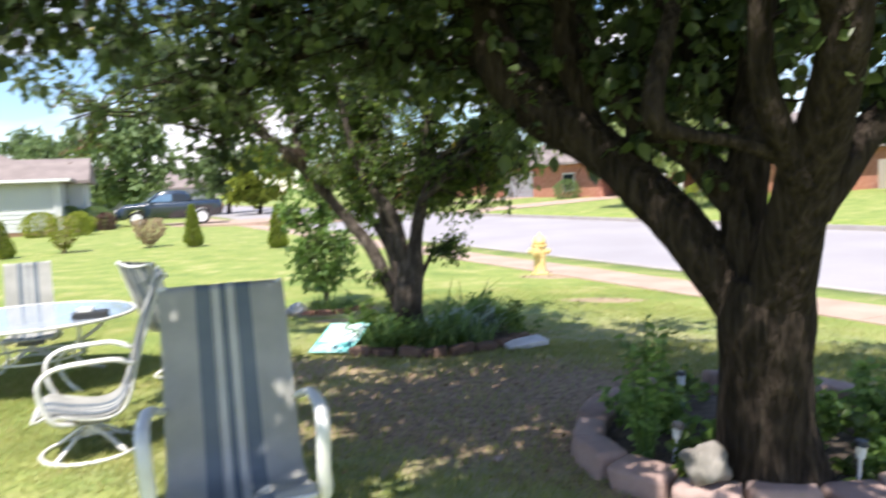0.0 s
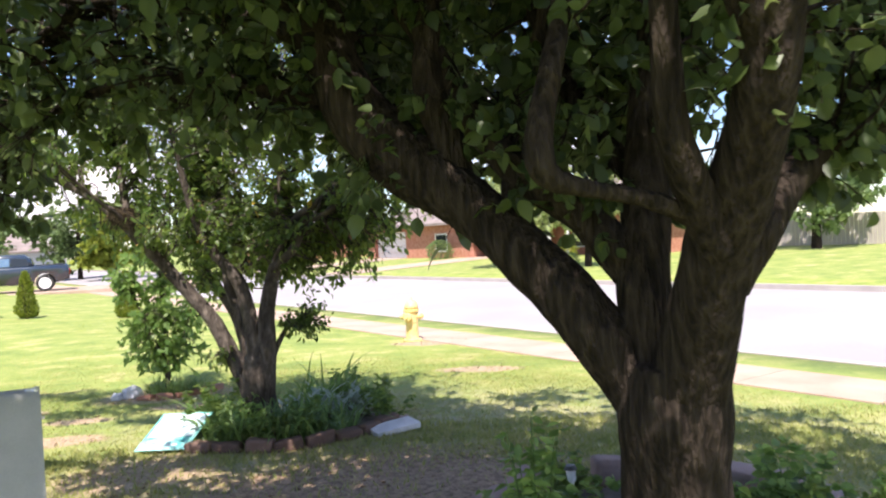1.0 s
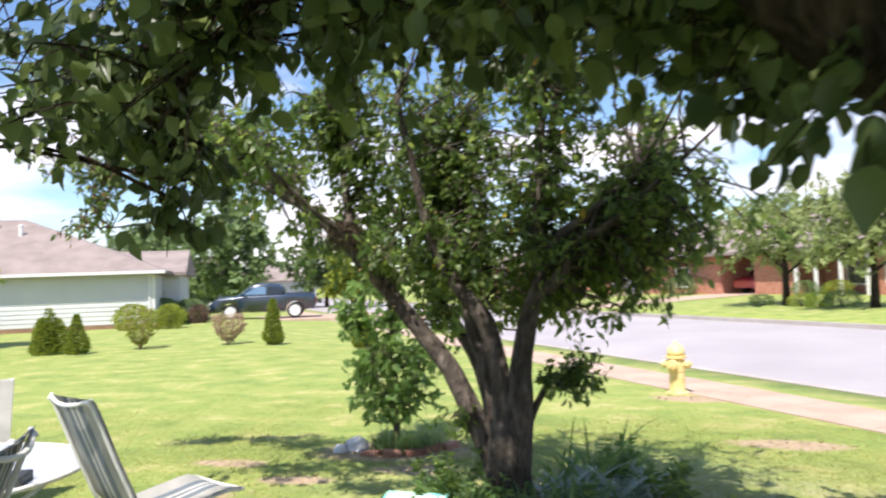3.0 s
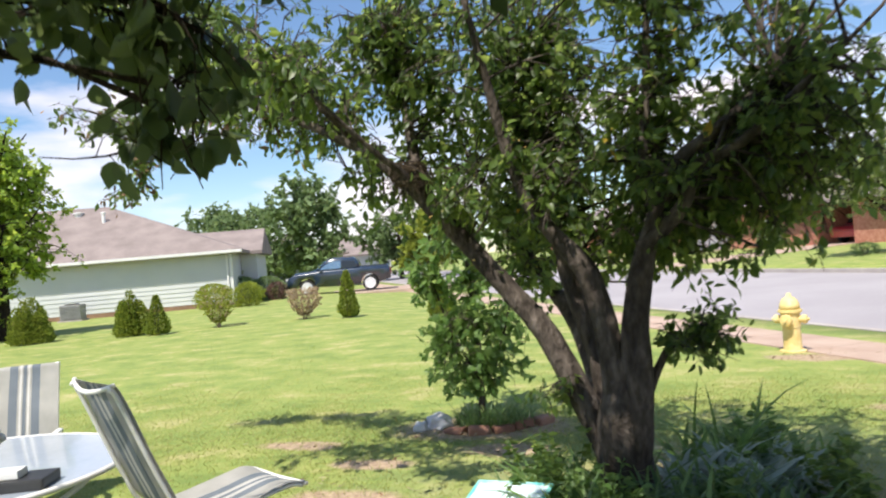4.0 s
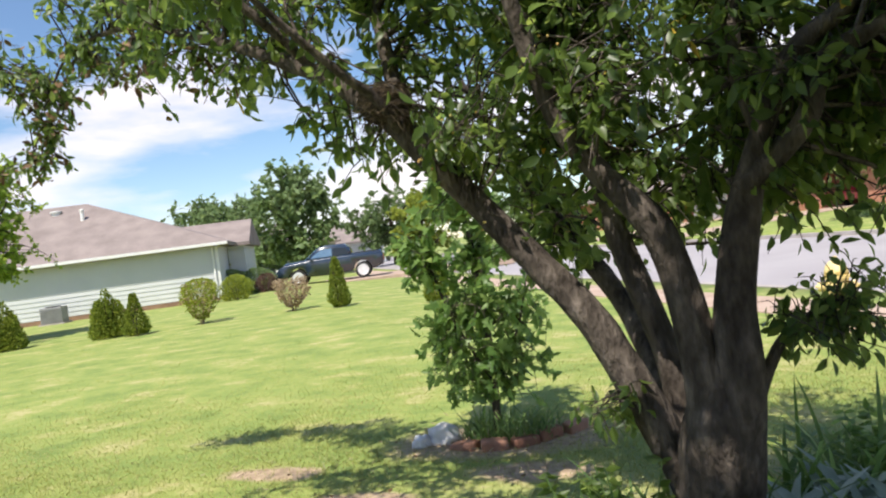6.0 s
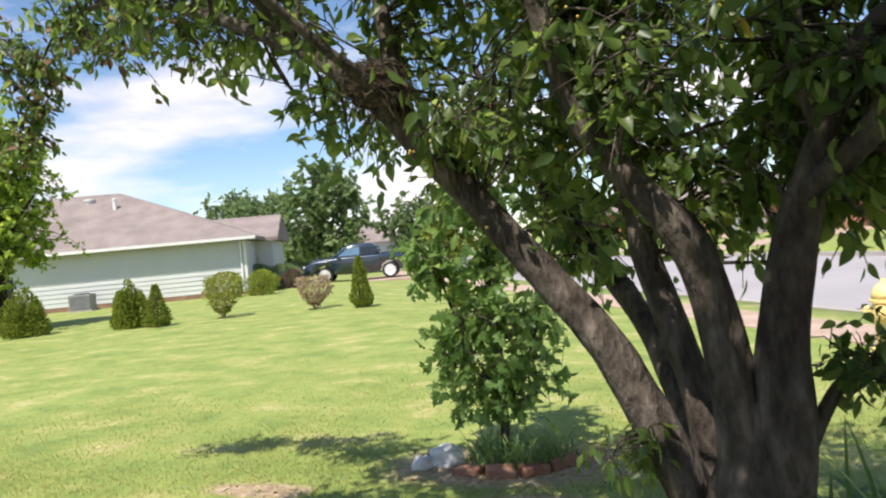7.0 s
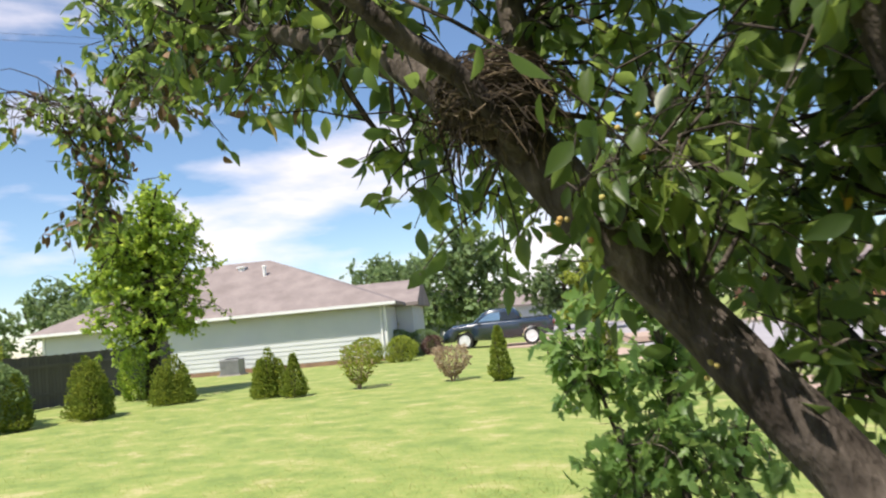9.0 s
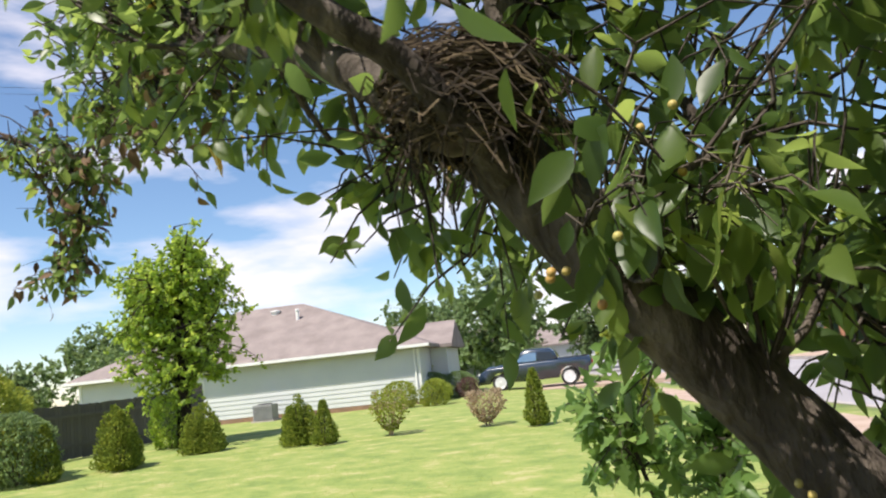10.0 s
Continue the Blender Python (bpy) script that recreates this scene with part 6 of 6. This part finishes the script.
vs = [bm.verts.new(p) for p in ((1.12, -0.7, 0.99), (1.12, 0.7, 0.99), (0.68, 0.62, 1.42), (0.68, -0.62, 1.42))]
bm.faces.new(vs)
r = bmesh.ops.extrude_face_region(bm, geom=bm.faces[:])
bmesh.ops.translate(bm, vec=(0.03, 0, 0.03), verts=[v for v in r["geom"] if isinstance(v, bmesh.types.BMVert)])
part("windscreen", bm, M_GLASS, car)
for x in (1.35, -1.35):
    for y in (-0.75, 0.75):
        wm = Matrix.Translation((x, y, 0.32)) @ Matrix.Rotation(radians(90), 4, "X")
        part("wheel", lathe(bmesh.new(), [(0.18, -0.1), (0.3, -0.1), (0.32, -0.07), (0.32, 0.07), (0.3, 0.1), (0.18, 0.1)], 20, wm), M_TYRE, car)

for s0, s1, u0, u1, lab in ((19.35, 30.3, 44.2, 48.6, "pale concrete driveway to the garage across the street"), (19.35, 33.0, 34.0, 37.4, "pale concrete driveway into the carport")):
    v, f = [], []
    ss = np.linspace(s0, s1, 8)
    for s in ss:
        for u in (u0, u1):
            v.append(SN * float(s) + SU * u + Vector((0, 0, rise(float(s), u) + 0.02)))
    for k in range(7):
        f.append((2 * k, 2 * k + 2, 2 * k + 3, 2 * k + 1))
    tagged(raw("driveway", v, f, M_WALK), lab, "driveway", kind="structure")

p = su(24.2, 26.2)
round_tree("street_tree", p.x, p.y, 4.8, 1.2, 2.7, M_PALE, 121, "spreading pale green tree in a bed across the street", 220, 0.15, 34, 0.9)
p = su(24.2, 22.2)
round_tree("street_tree", p.x, p.y, 4.8, 1.2, 2.6, M_PALE, 122, "spreading green tree beside another across the street", 220, 0.15, 34, 0.9)
p = su(33.0, 17.0)
round_tree("street_tree", p.x, p.y, 6.5, 1.2, 3.0, M_LEAF_FAR, 123, "dark green tree behind the pale fence", 180, 0.3, 24)
for k, (s, u, h, r, kd, m) in enumerate(((29.0, 39.0, 1.2, 0.8, "ball", M_LEAF_FAR), (24.0, 25.2, 0.5, 0.5, "ball", M_YELG), (23.8, 24.2, 0.55, 0.5, "ball", M_PEAR), (24.0, 23.3, 0.6, 0.6, "ball", M_LEAF_FAR), (23.9, 27.2, 0.45, 0.45, "ball", M_LEAF_FAR), (24.2, 20.6, 0.6, 0.8, "ball", M_PEAR), (29.3, 30.2, 0.7, 0.6, "ball", M_LEAF_FAR), (29.3, 28.3, 0.7, 0.6, "ball", M_YELG))):
    p = su(s, u)
    shrub("garden_shrub", p.x, p.y, h, r, kd, m, 130 + k, "rounded green garden shrub across the street", n=0.7)

pale = thing("pale_fence", Matrix(), "pale weathered wooden privacy fence across the street", "fence")
bm = bmesh.new()
box(bm, -0.09, -0.012, 0, 0.09, 0.012, 1.45, 0.004)
PB = part("board", bm, M_FENCE2, pale)
for i in range(150):
    o = PB if i == 0 else new("board", PB.data)
    o.parent = pale
    q = su(36.0, -6.0 + i * 0.195)
    o.matrix_local = Matrix.Translation(q) @ Matrix.Rotation(STREET_TURN + math.pi / 2, 4, "Z")


def plain_house(s, u, w, d, wall_h, roof_h, label, wall_mat, z=None):
    a = su(s, u)
    m = Matrix.Translation(a) @ Matrix(((SU.x, SN.x, 0, 0), (SU.y, SN.y, 0, 0), (0, 0, 1, 0), (0, 0, 0, 1)))
    ob = thing("far_house", m, label, "house")
    bm = bmesh.new()
    box(bm, 0, 0, -0.5, w, d, wall_h)
    part("wall", bm, wall_mat, ob)
    bm = bmesh.new()
    hip_roof(bm, -0.5, w + 0.5, -0.5, d + 0.5, wall_h, d * 0.45, w - d * 0.45, d / 2, wall_h + roof_h)
    part("roof", bm, M_ROOF, ob)
    for k in range(3):
        x = w * (0.2 + 0.3 * k)
        bm = bmesh.new()
        box(bm, x - 0.6, -0.04, 0.8, x + 0.6, -0.01, 2.0, 0.01)
        part("window", bm, M_GLASS, ob, "dark window")
    return ob


plain_house(45.0, -4.0, 16, 9, 2.3, 2.2, "tan-roofed brick house behind the pale fence", M_BRICK)
plain_house(30.0, 58.0, 16, 9, 2.3, 2.3, "brick house farther along the street", M_BRICK)
plain_house(-1.0, 66.0, 12, 9, 2.3, 2.2, "pale house with tan roof far along the street", M_SIDING)
plain_house(6.0, 84.0, 14, 9, 2.3, 2.4, "pale house with tan roof far along the street", M_SIDING)

# the pole and wires
pole = thing("utility_pole", Matrix.Translation((-62, 22, land(-62, 22))), "tall grey wooden utility pole far beyond the fence", "utility pole")
v, f = tube([(0, 0, -0.5), (0, 0, 12), (0, 0, 24.6)], [0.2, 0.17, 0.13], 10)
raw("shaft", v, f, M_FENCE, pole, True)
bm = bmesh.new()
box(bm, -0.08, -1.1, 23.55, 0.08, 1.1, 23.7)
part("crossarm", bm, M_FENCE, pole)
wires = thing("utility_wires", Matrix(), "two thin dark overhead utility wires", "wires")
for dz, dy in ((0, 0), (0.55, 0.2)):
    line = [(-62 + 3.1 * k, 22 + 3.6 * k + dy, 23.6 + dz - 0.02 * (k - 10) ** 2 * -0.15) for k in range(21)]
    v, f = tube(line, [0.012] * 21, 5)
    raw("wire", v, f, M_BLACK, wires)

# ---- turf and litter ----
M_BLADE = mat("grass_blade", [(0.15, 0.22, 0.05), (0.205, 0.275, 0.064), (0.26, 0.305, 0.08), (0.36, 0.345, 0.14)], 0.8, 0.9, 0, 5.0, spread=(0.35, 0.64), stretch=(0.9, 1.1, 1.0), trans=0.5, through_light=1.6)
for q in M_BLADE.node_tree.nodes:
    if q.type == "TEX_NOISE":
        q.inputs["Roughness"].default_value, q.inputs["Detail"].default_value = 0.66, 9

M_BLADE_NEAR = mat("grass_blade_mixed", [(0.14, 0.19, 0.05), (0.22, 0.27, 0.075), (0.32, 0.335, 0.115), (0.5, 0.43, 0.23)], 0.8, 1.2, 0, 5.5, island=0.5, trans=0.5, through_light=1.6)


def turf(name, x0, x1, y0, y1, count, size, seed, label, fade=0.0, material=M_BLADE_NEAR, taper=0.0):
    rng = np.random.default_rng(seed)
    x, y = rng.uniform(x0, x1, count), rng.uniform(y0, y1, count)
    keep = x * SN.x + y * SN.y < WALK_N - 0.02
    for (bx, by), (rx, ry), _ in MULCH + BARE:
        e = np.sqrt(((x - bx) / rx) ** 2 + ((y - by) / ry) ** 2)
        keep &= (e > 1.05) | (rng.uniform(size=count) < 0.26 + 0.9 * np.clip(e - 0.55, 0, 1))
    patch = np.array([noise.noise(Vector((a * 0.9, b * 0.9, 3.3))) for a, b in zip(x, y)])
    keep &= rng.uniform(size=count) < np.clip(0.62 + 0.9 * patch, 0.12, 1)
    keep &= rng.uniform(size=count) < np.clip(np.minimum(np.minimum(x - x0, x1 - x) / 1.6, (y - y0 + (0.0 if y0 < 5 else 1.0)) / 1.2), 0, 1)
    if taper:
        keep &= rng.uniform(size=count) < np.clip((y1 - y) / taper, 0, 1)
    if fade:
        keep &= rng.uniform(size=count) < np.exp(-(y - y0) / fade) * np.clip((y1 - y) / 6, 0, 1)
    x, y = x[keep], y[keep]
    z = np.array([land(float(a), float(b)) for a, b in zip(x, y)])
    n = len(x)
    yaw, lean, h = rng.uniform(0, 6.28, n), rng.uniform(0.45, 1.35, n), size * rng.uniform(0.4, 1.2, n)
    w = h * 0.07 + 0.0016
    c, s = np.cos(yaw), np.sin(yaw)
    V = np.stack([np.stack([x - s * w, y + c * w, z - 0.003], 1), np.stack([x + s * w, y - c * w, z - 0.003], 1), np.stack([x + c * h * lean, y + s * h * lean, z + h * (1 - 0.4 * lean)], 1)], 1).reshape(-1, 3)
    me = bpy.data.meshes.new(name)
    me.from_pydata(V.tolist(), [], np.arange(3 * n).reshape(-1, 3).tolist())
    me.materials.append(material)
    return tagged(new(name, me), label, "grass", kind="stuff")


turf("lawn_grass", -6.0, 5.5, 2.8, 8.0, 230000, 0.058, 201, "short uneven lawn grass blades under the trees")
turf("lawn_grass", -8.0, 5.0, 8.0, 13.5, 330000, 0.028, 202, "short uneven lawn grass blades in the sun", taper=4.0)
turf("lawn_grass", -17.0, 5.0, 9.5, 26.0, 240000, 0.03, 203, "mown lawn grass thinning out towards the house", 9.0, M_BLADE)

rng = np.random.default_rng(77)
cs, ds, zs = [], [], []
for (bx, by), (rx, ry), _ in MULCH + BARE:
    for k in range(int(200 * rx * ry)):
        a, r = rng.uniform(0, 6.28), math.sqrt(rng.uniform(0, 1.3))
        x, y = bx + rx * r * math.cos(a), by + ry * r * math.sin(a)
        cs.append((x, y, land(x, y) + rng.uniform(0.006, 0.02)))
        ds.append((math.cos(a * 7), math.sin(a * 7), rng.uniform(-0.1, 0.25)))
        zs.append(rng.uniform(0.012, 0.04))
M_STRAW = mat("dry_straw", [(0.16, 0.12, 0.075), (0.3, 0.25, 0.16), (0.46, 0.4, 0.28)], 0.9, 3, 0, 30, island=0.8)
straw = leaf_mesh("dry_straw", [(c[0] + rng.normal() * 0.2, c[1] + rng.normal() * 0.2, c[2] + 0.004) for c in cs * 5], [rng.normal(size=3) * (1, 1, 0.1) for c in cs * 5], rng.uniform(0.02, 0.075, len(cs) * 5), BLADE, M_STRAW, None, 79)
tagged(straw, "dry pale straw scattered over soil and lawn", "straw")
litter = leaf_mesh("leaf_litter", cs, ds, zs, LANCE, M_DEAD, None, 78)
tagged(litter, "dry brown fallen leaves scattered on bare soil", "leaf litter")
